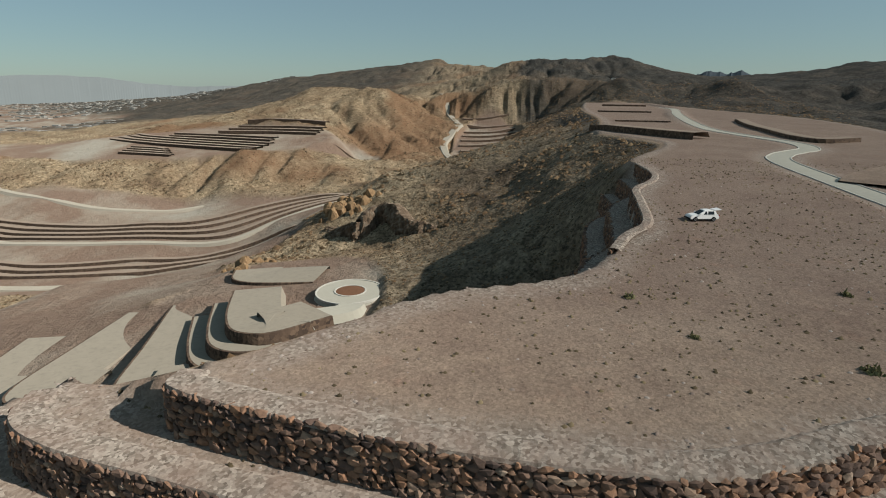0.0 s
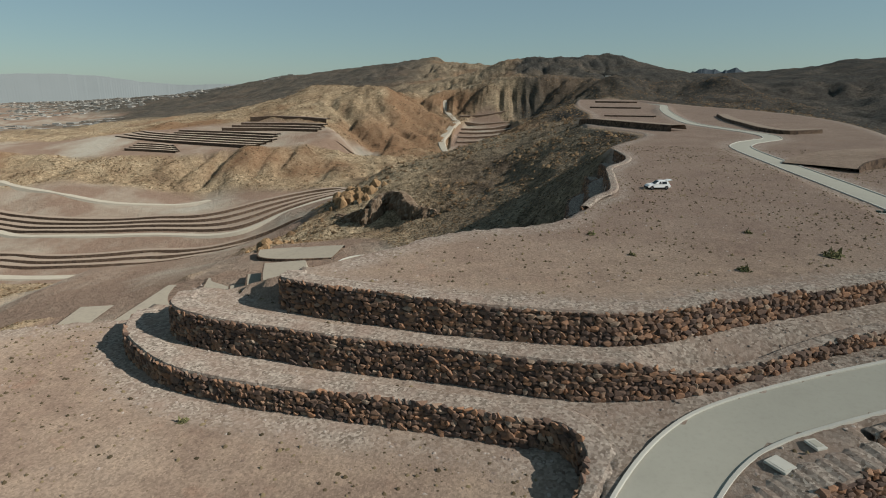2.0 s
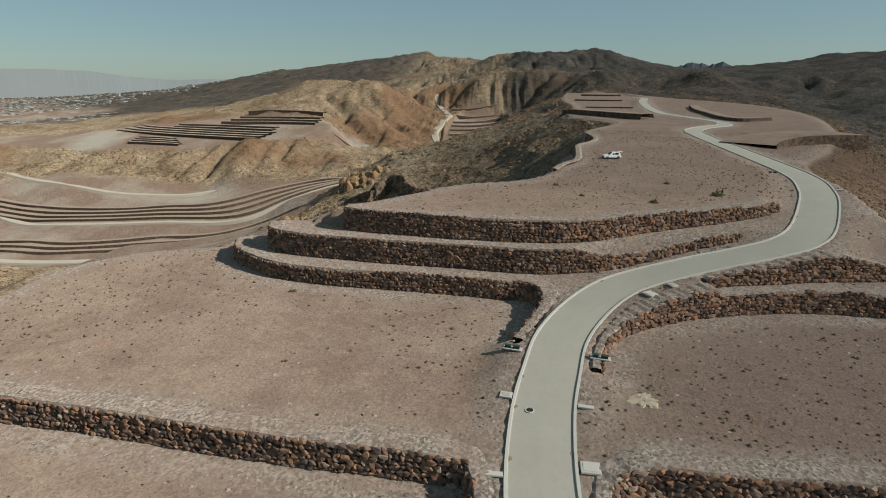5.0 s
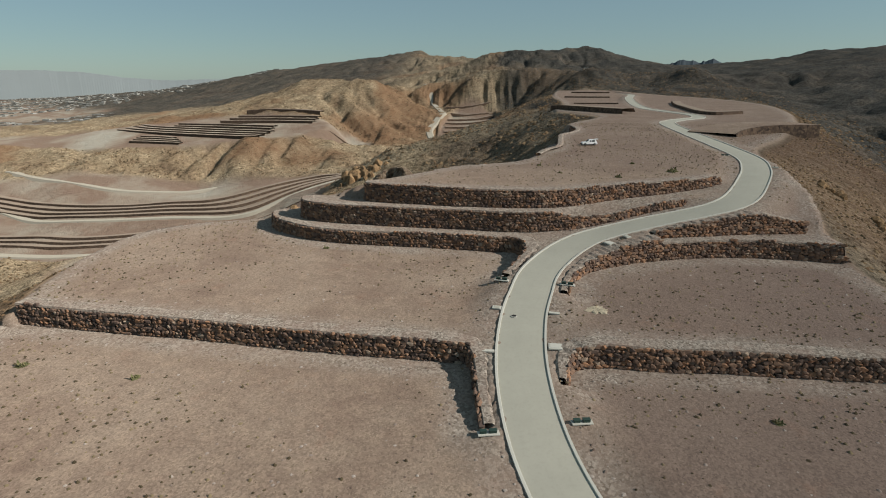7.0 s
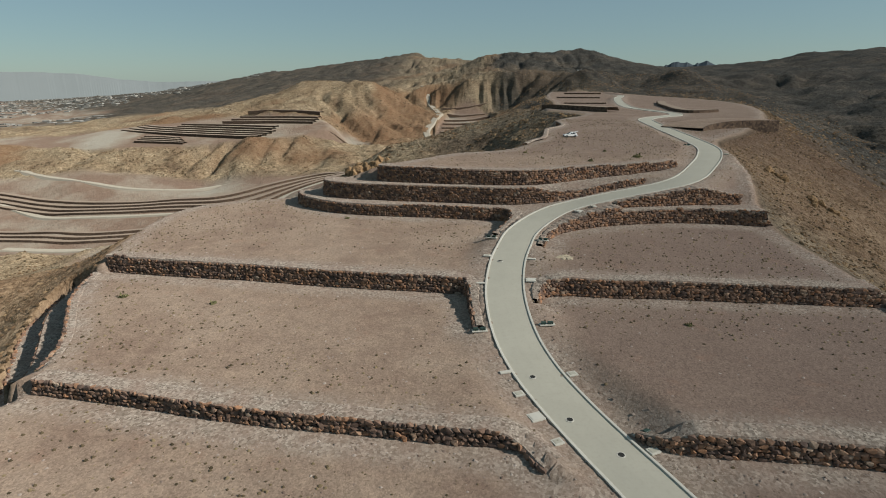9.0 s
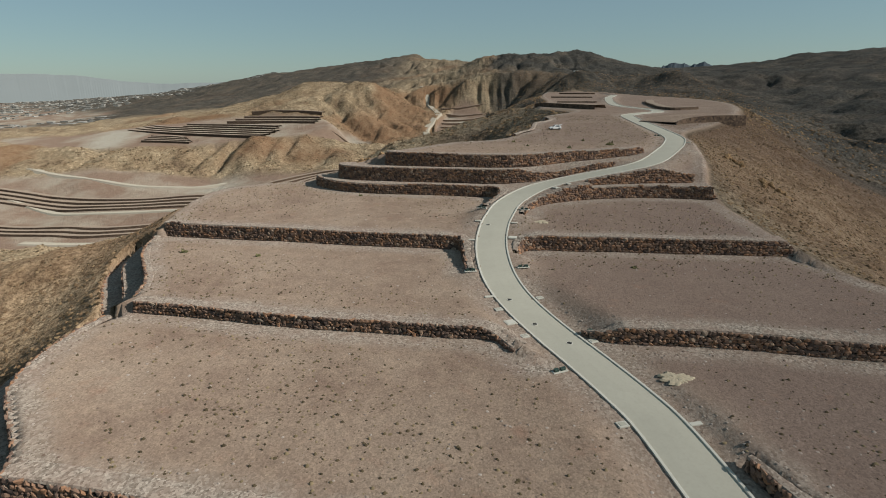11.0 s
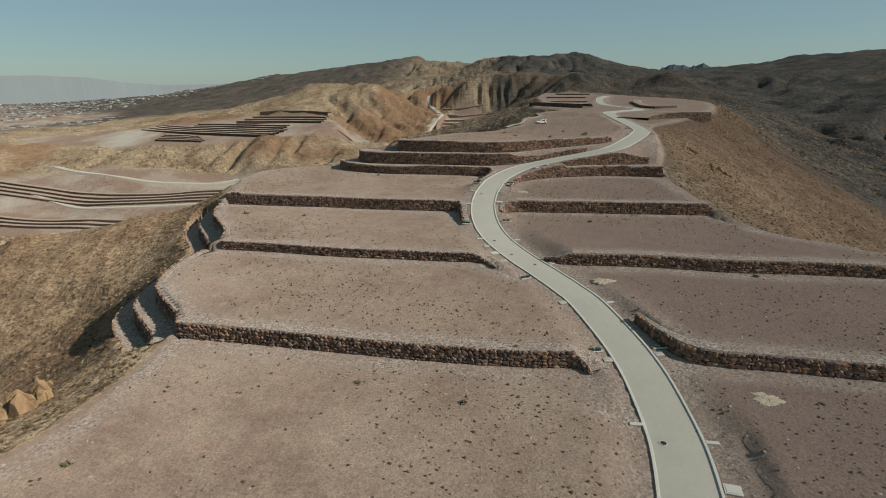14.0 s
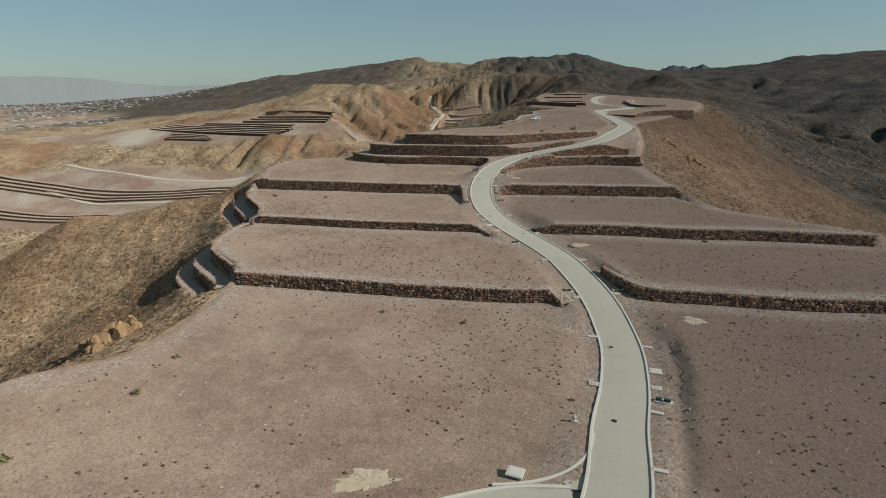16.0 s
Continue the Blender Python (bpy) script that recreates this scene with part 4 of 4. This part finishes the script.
def make_box():
    root = tagged(new("utility_box"), "dark green utility boxes on a concrete plinth", "utility box", "roadside utility boxes")
    part("plinth", box_mesh("plinth", (2.2, 0.8, 0.16), M_SLAB), root)
    for x, w in ((-0.45, 0.75), (0.55, 0.65)):
        b = part("cabinet", box_mesh("cabinet", (w, 0.42, 0.3), M_GREEN), root)
        b.location = (x, 0, 0.16)
        lid = part("lid", box_mesh("lid", (w + 0.06, 0.48, 0.05), M_GREEN, 0.015), b)
        lid.location = (0, 0, 0.3)
    return root


def make_inlet():
    root = tagged(new("drain_inlet"), "short concrete apron behind the kerb", "drain inlet", "roadside inlets")
    part("apron", box_mesh("apron", (1.5, 0.55, 0.2), M_SLAB), root)
    return root


def make_hydrant():
    root = tagged(new("hydrant"), "small pale hydrant on a concrete block", "hydrant")
    part("block", box_mesh("block", (0.8, 0.5, 0.15), M_SLAB), root)
    b = part("barrel", barrel_mesh("barrel", [(0.14, 0.1), (0.14, 0.6), (0.2, 0.62), (0.17, 0.75), (0.06, 0.84)], M_KERB), root)
    for sx in (1, -1):
        a = part("outlet", barrel_mesh("outlet", [(0.07, 0), (0.07, 0.2), (0.09, 0.21), (0.09, 0.26)], M_KERB, 10), root)
        a.matrix_local = pose(0, 0, 0.5, 0, 90 * sx, 0)
    return root


MAKERS = {"big": make_big, "small": make_small, "box": make_box, "inlet": make_inlet}
BESIDE = {
    "big": [(65.6, -4.1), (37.0, 9.6), (164.0, -4.2), (132.8, 4.3), (200.8, -4.6)],
    "small": [(60.8, -3.9), (59.2, 3.9), (88.8, 3.9), (89.6, -3.9), (107.2, 4.1), (138.4, -4.0), (136.8, 4.1), (128.8, 4.3), (124.0, -4.0), (172.0, 3.9), (205.6, -4.3), (264.0, -4.0)],
    "box": [(57.6, -4.6), (91.2, 4.9), (91.2, -4.8), (119.2, 4.9), (126.8, -4.9), (149.6, 4.8), (150.4, -5.0), (180.0, 4.9), (180.8, -4.9), (279.2, 5.0)],
    "inlet": [(54.4, -3.9), (42.5, -3.8), (72.8, -3.9), (75.2, 3.9), (105.6, -3.9), (162.4, 4.0), (140.8, 3.9), (172.0, -4.0)],
}
for key, spots in BESIDE.items():
    first = MAKERS[key]()
    first.matrix_basis = beside_road(*spots[0])
    for s, off in spots[1:]:
        copy_thing(first, beside_road(s, off))
make_hydrant().matrix_basis = beside_road(48.8, 5.0)
cover = tagged(new("manhole_cover"), "round iron manhole cover in the concrete road", "manhole cover", "manhole covers")
part("frame", barrel_mesh("frame", [(0.46, -0.05), (0.46, 0.02), (0.36, 0.025)], M_KERB, 20), cover)
lift(part("lid", barrel_mesh("lid", [(0.35, -0.02), (0.35, 0.02), (0.3, 0.035)], M_IRON, 20), cover), 0.01)
for n, (s, off) in enumerate([(71.9, 1.5), (50.3, 0.7), (139.5, 1.0), (131.0, 1.0), (125.0, -0.6), (170.5, 1.3)]):
    m = beside_road(s, off) @ Matrix.Translation((0, 0, 0.075))
    if n:
        copy_thing(cover, m)
    else:
        cover.matrix_basis = m

# ---- pale dumped fill on the lots ----
M_LIME = dirt_material("pale_lime", (0.43, 0.37, 0.275), 0.8)


def heap(x, y, w, d, seed):
    r = np.random.default_rng(seed)
    k, rings = 44, 6
    z0 = float(height(np.array([x]), np.array([y]), 0)[0][0])
    turn = np.arange(k) * 2 * math.pi / k
    edge = 0.9 + 0.14 * np.sin(3 * turn + seed) + 0.1 * np.sin(7 * turn + 2 * seed) + r.uniform(-0.14, 0.14, k)
    verts, faces = [], []
    for j in range(rings):
        f = 1 - j / rings
        for i in range(k):
            a = 2 * math.pi * i / k
            verts.append((x + math.cos(a) * w * f * edge[i], y + math.sin(a) * d * f * edge[i], z0 + 0.03 + 0.10 * (1 - f) + (r.uniform(0, 0.07) if j else -0.12)))
    for j in range(rings - 1):
        for i in range(k):
            faces.append((j * k + i, j * k + (i + 1) % k, (j + 1) * k + (i + 1) % k, (j + 1) * k + i))
    faces.append(tuple(range((rings - 1) * k, rings * k)))
    tagged(new("lime_patch", mesh_of("lime_patch", verts, faces, M_LIME)), "thin pale patch of dumped lime on the soil", "lime patch", "lime patches")


heap(26, -62.3, 2.3, 1.6, 1)
heap(38, -97.3, 2.0, 1.8, 2)
heap(-8, -136.5, 4.0, 2.2, 3)
heap(15.9, -7.3, 1.9, 1.5, 4)

# ---- parked car ----
M_PAINT = plain("white_car_paint", (0.72, 0.72, 0.71), 0.25, vary=0.06)
M_GLASS = plain("dark_car_glass", (0.02, 0.024, 0.028), 0.08, vary=0.2)
M_TYRE = plain("tyre_rubber", (0.025, 0.025, 0.025), 0.85)
M_RIM = plain("alloy_rim", (0.5, 0.5, 0.52), 0.35, 0.9)
M_LAMP = plain("lamp_glass", (0.6, 0.6, 0.6), 0.15)
M_RED = plain("red_lamp_glass", (0.35, 0.02, 0.02), 0.2)


def prism(name, profile, half, taper, material, bevel=0.05):
    """A side profile (x, z) drawn out to both sides; taper narrows it towards the top."""
    top = max(z for _, z in profile)
    low = min(z for _, z in profile)
    bm = bmesh.new()
    rows = []
    for sy in (1, -1):
        rows.append([bm.verts.new((x, sy * half * (1 - taper * (z - low) / (top - low)), z)) for x, z in profile])
    bm.faces.new(rows[0][::-1])
    bm.faces.new(rows[1])
    for i in range(len(profile)):
        j = (i + 1) % len(profile)
        bm.faces.new((rows[0][i], rows[0][j], rows[1][j], rows[1][i]))
    bmesh.ops.recalc_face_normals(bm, faces=bm.faces)
    bmesh.ops.bevel(bm, geom=bm.edges, offset=bevel, segments=2, affect="EDGES")
    me = bpy.data.meshes.new(name)
    bm.to_mesh(me)
    bm.free()
    me.materials.append(material)
    return me


def make_car():
    root = tagged(new("car"), "white compact SUV parked with its tailgate raised", "car")
    part("body", prism("body", [(-2.2, 0.35), (2.15, 0.35), (2.2, 0.75), (2.1, 1.02), (0.9, 1.05), (-1.0, 1.02), (-1.95, 0.9), (-2.25, 0.65)], 0.9, 0.06, M_PAINT, 0.08), root)
    cabin = part("cabin", prism("cabin", [(-0.95, 1.0), (1.95, 1.0), (1.6, 1.55), (0.9, 1.66), (-0.05, 1.62)], 0.84, 0.2, M_PAINT, 0.05), root)
    for sy in (1, -1):
        for a, b in ((-0.55, 0.35), (0.42, 1.4)):
            part("side_window", mesh_of("side_window", [(a + (0.35 if a < 0 else 0.03), sy * 0.845, 1.06), (b, sy * 0.845, 1.06), (b - 0.05, sy * 0.72, 1.5), (max(a + 0.62, a + 0.05) if a < 0 else a + 0.05, sy * 0.72, 1.5)], [(0, 1, 2, 3) if sy < 0 else (3, 2, 1, 0)], M_GLASS), cabin)
    part("windscreen", mesh_of("windscreen", [(-0.93, -0.72, 1.06), (-0.93, 0.72, 1.06), (-0.12, 0.6, 1.58), (-0.12, -0.6, 1.58)], [(3, 2, 1, 0)], M_GLASS), cabin)
    gate = part("tailgate", prism("tailgate", [(1.5, 1.6), (2.45, 1.72), (2.5, 1.78), (1.5, 1.68)], 0.7, 0.0, M_PAINT, 0.02), root)
    part("rear_window", mesh_of("rear_window", [(1.6, -0.55, 1.60), (2.1, -0.55, 1.66), (2.1, 0.55, 1.66), (1.6, 0.55, 1.60)], [(0, 1, 2, 3)], M_GLASS), gate)
    for x in (-1.4, 1.35):
        for sy in (1, -1):
            w = part("wheel", barrel_mesh("wheel", [(0.2, -0.12), (0.33, -0.11), (0.36, -0.06), (0.36, 0.06), (0.33, 0.11), (0.22, 0.12)], M_TYRE, 18), root, "black tyre on an alloy rim")
            w.matrix_local = pose(x, sy * 0.84, 0.36, -90 * sy, 0, 0)
            part("rim", barrel_mesh("rim", [(0.22, 0.09), (0.2, 0.125), (0.06, 0.11), (0.05, 0.135)], M_RIM, 12), w)
    for sy in (1, -1):
        part("headlight", prism("headlight", [(-2.2, 0.68), (-1.85, 0.72), (-1.85, 0.84), (-2.1, 0.82)], 0.16, 0, M_LAMP, 0.02), root).location = (-0.01, sy * 0.7, 0)
        part("tail_light", prism("tail_light", [(2.05, 0.8), (2.2, 0.8), (2.16, 1.0), (2.02, 1.0)], 0.1, 0, M_RED, 0.015), root).location = (0.02, sy * 0.78, 0)
        part("mirror", prism("mirror", [(-0.8, 1.05), (-0.62, 1.05), (-0.62, 1.2), (-0.78, 1.18)], 0.1, 0, M_PAINT, 0.02), root).location = (0, sy * 1.0, 0)
    part("bumper", prism("bumper", [(-2.3, 0.35), (-2.1, 0.3), (-2.05, 0.55), (-2.28, 0.58)], 0.82, 0, M_TYRE, 0.03), root)
    return root


car = make_car()
car.matrix_basis = pose(31.3, 80.2, float(height(np.array([31.3]), np.array([80.2]), 0)[0][0]) - 0.02, 0, 0, 8)

# ---- little white building on the far hill, pylon ----
M_WHITE = plain("white_wall_paint", (0.75, 0.73, 0.68), 0.8)
hut = tagged(new("hilltop_hut"), "small white building on the far hillside", "building")
hz = float(height(np.array([232.0]), np.array([1140.0]), 0)[0][0])
hut.location = (232, 1140, hz - 1)
part("wall", box_mesh("wall", (9, 7, 7), M_WHITE, 0.1), hut)
lift(part("roof", box_mesh("roof", (10, 8, 0.6), M_KERB, 0.1), hut), 7)
d = part("door", box_mesh("door", (1.2, 0.2, 2.2), M_GREEN, 0.02), hut)
d.location = (1, -3.55, 0.9)
for wx in (-2.5, 3):
    w = part("window", box_mesh("window", (1.3, 0.2, 1.2), M_GLASS, 0.02), hut)
    w.location = (wx, -3.52, 3.5)

# ---- plants and loose stones ----


def scrub_material(name, colours, island=True):
    a = Mat(name, 0.95)
    a.color(a.ramp(a.random(island), *[(i / (len(colours) - 1), c) for i, c in enumerate(colours)]))
    return a.m


M_TUFT = scrub_material("dry_tufts", [(0.055, 0.044, 0.028), (0.11, 0.085, 0.052), (0.23, 0.18, 0.11)])
M_SHRUB = scrub_material("hill_scrub", [(0.04, 0.033, 0.02), (0.085, 0.058, 0.034), (0.15, 0.095, 0.055), (0.24, 0.17, 0.10)])
M_PEBBLE = scrub_material("loose_stones", [(0.14, 0.10, 0.08), (0.25, 0.2, 0.17), (0.38, 0.33, 0.29)])
M_LEAF = scrub_material("bush_leaves", [(0.10, 0.11, 0.05), (0.17, 0.16, 0.08), (0.26, 0.23, 0.12)])


def scatter(name, x, y, z, size, flat, material, label, category, seed):
    """Many small uneven lumps at given places, as one mesh."""
    r = np.random.default_rng(seed)
    base = np.array([(1, 0, 0), (0.31, 0.95, 0), (-0.8, 0.59, 0), (-0.8, -0.59, 0), (0.31, -0.95, 0), (0.1, 0.1, 1)], float)
    tri = np.array([(0, 1, 5), (1, 2, 5), (2, 3, 5), (3, 4, 5), (4, 0, 5)])
    n = len(x)
    v = base[None] * r.uniform(0.6, 1.3, (n, 6, 1)) * np.stack([size, size, size * flat], 1)[:, None]
    a = r.uniform(0, 2 * math.pi, n)
    c, s = np.cos(a)[:, None], np.sin(a)[:, None]
    v = np.stack([v[..., 0] * c - v[..., 1] * s + x[:, None], v[..., 0] * s + v[..., 1] * c + y[:, None], v[..., 2] + z[:, None] - 0.05 * size[:, None]], -1)
    f = (tri[None] + (np.arange(n) * 6)[:, None, None]).reshape(-1, 3)
    me = bpy.data.meshes.new(name)
    me.vertices.add(n * 6)
    me.vertices.foreach_set("co", v.ravel())
    me.loops.add(f.size)
    me.loops.foreach_set("vertex_index", f.ravel())
    me.polygons.add(len(f))
    me.polygons.foreach_set("loop_start", np.arange(len(f)) * 3)
    me.polygons.foreach_set("loop_total", np.full(len(f), 3))
    me.materials.append(material)
    me.update()
    return tagged(new(name, me), label, category, kind="stuff")


def sow(count, box, seed):
    r = np.random.default_rng(seed)
    return r, r.uniform(box[0], box[1], count), r.uniform(box[2], box[3], count)


r, x, y = sow(80000, (-72, 118, -178, 150), 11)
z, on, gravel, _ = height(x, y, 0)
rd = nearest(ROAD[::3], x, y)[0]
bd = nearest(BRANCH[::3], x, y)[0]
clump = fractal(x, y, 22, 4, 61)
keep = on & (rd > 4.0) & (bd > 3.6) & (gravel < 0.6) & (clump + r.uniform(-0.5, 0.5, len(x)) > 0.0)
k = keep.sum()
scatter("dry_grass", x[keep], y[keep], z[keep], r.uniform(0.3, 1, k) ** 2 * 0.27, 1.0 + 0 * x[keep], M_TUFT, "sparse dry brown tufts on the graded soil", "dry grass", 12)
r, x, y = sow(52000, (-72, 118, -178, 150), 13)
z, on, gravel, _ = height(x, y, 0)
rd = nearest(ROAD[::3], x, y)[0]
bd = nearest(BRANCH[::3], x, y)[0]
keep = on & (rd > 3.5) & (bd > 3.4) & (gravel > r.uniform(-0.15, 1, len(x)))
k = keep.sum()
scatter("gravel", x[keep], y[keep], z[keep], r.uniform(0.08, 0.24, k), 0.7 + 0 * x[keep], M_PEBBLE, "loose grey crushed stones along walls and verges", "gravel", 14)
for box, count, lo, hi, seed in (((-190, 190, -190, 260), 100000, 0.2, 0.55, 15), ((-560, 420, 200, 1100), 90000, 0.4, 1.5, 17)):
    r, x, y = sow(count, box, seed)
    z, on, gravel, drim = height(x, y, 0)
    keep = ~on & (drim > 2.5) & (pads(x, y) < 0.35) & (gravel < 0.5) & (fractal(x, y, 30, 4, 71) + r.uniform(-0.6, 0.6, count) > -0.1)
    k = keep.sum()
    scatter("hillside_scrub", x[keep], y[keep], z[keep], r.uniform(lo, hi, k), 0.75 + 0 * x[keep], M_SHRUB, "dark scrub and stones scattered over the hillsides", "scrub", seed + 1)


def make_bush(seed):
    r = np.random.default_rng(seed)
    root = tagged(new("bush"), "low olive green desert bush on bare soil", "bush", "desert bushes")
    v, f = [], []
    for _ in range(110):
        d = r.normal(size=3)
        d[2] = abs(d[2])
        d /= np.linalg.norm(d)
        p = d * np.array([0.6, 0.6, 0.42]) * r.uniform(0.5, 1.05)
        a, b = r.normal(size=3) * 0.09, r.normal(size=3) * 0.09
        f.append((len(v), len(v) + 1, len(v) + 2))
        v += [p - a, p + a, p + b * 2]
    part("leaves", mesh_of("leaves", v, f, M_LEAF), root)
    v, f = [], []
    for i in range(9):
        a = i * 0.7
        tip = np.array([math.cos(a) * 0.4, math.sin(a) * 0.4, 0.35])
        f.append((len(v), len(v) + 1, len(v) + 2))
        v += [(0.03, 0, -0.05), (-0.03, 0.02, -0.05), tip]
    part("stems", mesh_of("stems", v, f, M_TUFT), root)
    return root


BUSHES = [(29.1, 37.6, 1.1), (42.2, 43.5, 1.6), (14, 50.3, 0.9), (36.2, 52.9, 0.9), (17.7, 42.3, 0.7), (-58, -20, 1.1), (-41.9, -22.2, 0.9), (-40.6, -121.8, 1.0), (-40.5, -112.3, 0.8), (0.7, -99.2, 0.8), (-13.2, -95, 0.7), (54.9, -59.3, 0.9), (-28.8, 18, 0.8), (7.9, -88.4, 0.7), (30.5, -27.9, 0.8), (-47, -135, 1.2)]
one = make_bush(5)
for n, (x, y, k) in enumerate(BUSHES):
    m = pose(x, y, float(height(np.array([x]), np.array([y]), 0)[0][0]), 0, 0, 53 * n)
    if n:
        copy_thing(one, m).scale = (k, k, k)
    else:
        one.matrix_basis = m
        one.scale = (k, k, k)

# ---- town on the plain and far mountains ----
M_TOWN = scrub_material("town_walls", [(0.16, 0.155, 0.14), (0.23, 0.225, 0.205), (0.34, 0.335, 0.315)])
r = np.random.default_rng(33)
x = r.uniform(-3600, -900, 5200)
y = r.uniform(1300, 4300, 5200)
z = height(x, y, 0)[0]
keep = (fractal(x, y, 500, 3, 81) > -0.15) & (x - 0.25 * y < -1250)
x, y, z = x[keep], y[keep], z[keep]
w, d, hh = r.uniform(4, 13, len(x)), r.uniform(4, 13, len(x)), r.uniform(1.6, 3.4, len(x))
cube = np.array([(a, b, c) for c in (-1, 1) for b in (-1, 1) for a in (-1, 1)], float)
v = (cube[None] * np.stack([w, d, hh], 1)[:, None] + np.stack([x, y, z], 1)[:, None]).reshape(-1, 3)
q = np.array([(4, 5, 7, 6), (0, 1, 5, 4), (1, 3, 7, 5), (3, 2, 6, 7), (2, 0, 4, 6)])
f = (q[None] + (np.arange(len(x)) * 8)[:, None, None]).reshape(-1, 4)
tagged(new("town", mesh_of("town", v, f.tolist(), M_TOWN)), "pale low houses of a distant town on the plain", "town", kind="stuff")


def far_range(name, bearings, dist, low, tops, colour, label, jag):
    # aerial haze is painted into the base colour of the range
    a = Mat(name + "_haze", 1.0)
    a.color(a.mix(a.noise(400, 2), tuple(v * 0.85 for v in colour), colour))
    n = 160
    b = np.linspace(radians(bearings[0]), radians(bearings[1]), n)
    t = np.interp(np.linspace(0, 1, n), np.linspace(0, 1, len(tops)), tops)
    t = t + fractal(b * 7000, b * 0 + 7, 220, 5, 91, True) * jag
    verts, faces = [], []
    for j, (f_, g) in enumerate(((-0.08, 0.0), (0.0, 1.0), (0.03, 0.9))):
        for i in range(n):
            rr = dist * (1 + f_)
            verts.append((math.sin(b[i]) * rr, math.cos(b[i]) * rr, low + (t[i] - low) * g))
    for j in range(2):
        faces += [(j * n + i, j * n + i + 1, (j + 1) * n + i + 1, (j + 1) * n + i) for i in range(n - 1)]
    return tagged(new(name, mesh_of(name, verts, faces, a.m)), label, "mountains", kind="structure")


far_range("backdrop_west", (-48, -18), 4720, -140, [52, 70, 84, 88, 72, 40, 15, 20, 24, 5, -15], (0.205, 0.23, 0.236), "far mountains beyond the plain, haze painted in their pale colour", 7)
far_range("backdrop_north", (14, 32), 4650, -20, [40, 60, 85, 108, 118, 106, 120, 92, 84, 112, 120, 92, 76, 50], (0.075, 0.092, 0.108), "jagged mountains on the horizon, haze painted in their blue grey", 42)

# ---- single stones, last ----


def set_stones():
    for root, rows in STONE_JOBS:
        pick = {i for i in range(len(rows))} if len(rows) <= 290 else set(rng.choice(len(rows), 290, replace=False).tolist())
        verts, faces, base = [], [], 0
        for i, (x, y, z, turn, w, h) in enumerate(rows):
            k = int(rng.integers(len(SHAPES)))
            tilt = rng.uniform(-0.25, 0.25)
            m = Matrix.Translation((x, y, z)) @ Matrix.Rotation(turn, 4, "Z") @ Matrix.Rotation(tilt, 4, "Y") @ Matrix.Diagonal((w, 0.9, h, 1))
            if i in pick:
                ob = new("stone", SHAPE_MESHES[k])
                ob.parent = root
                ob.matrix_local = m
            else:
                a = np.array(m)
                v, f = SHAPES[k]
                verts.append(v @ a[:3, :3].T + a[:3, 3])
                faces += [tuple(q + base for q in g) for g in f]
                base += len(v)
        if verts:
            tagged(part("stones", mesh_of("stones", np.vstack(verts), faces, M_STONES), root), kind="stuff")


set_stones()
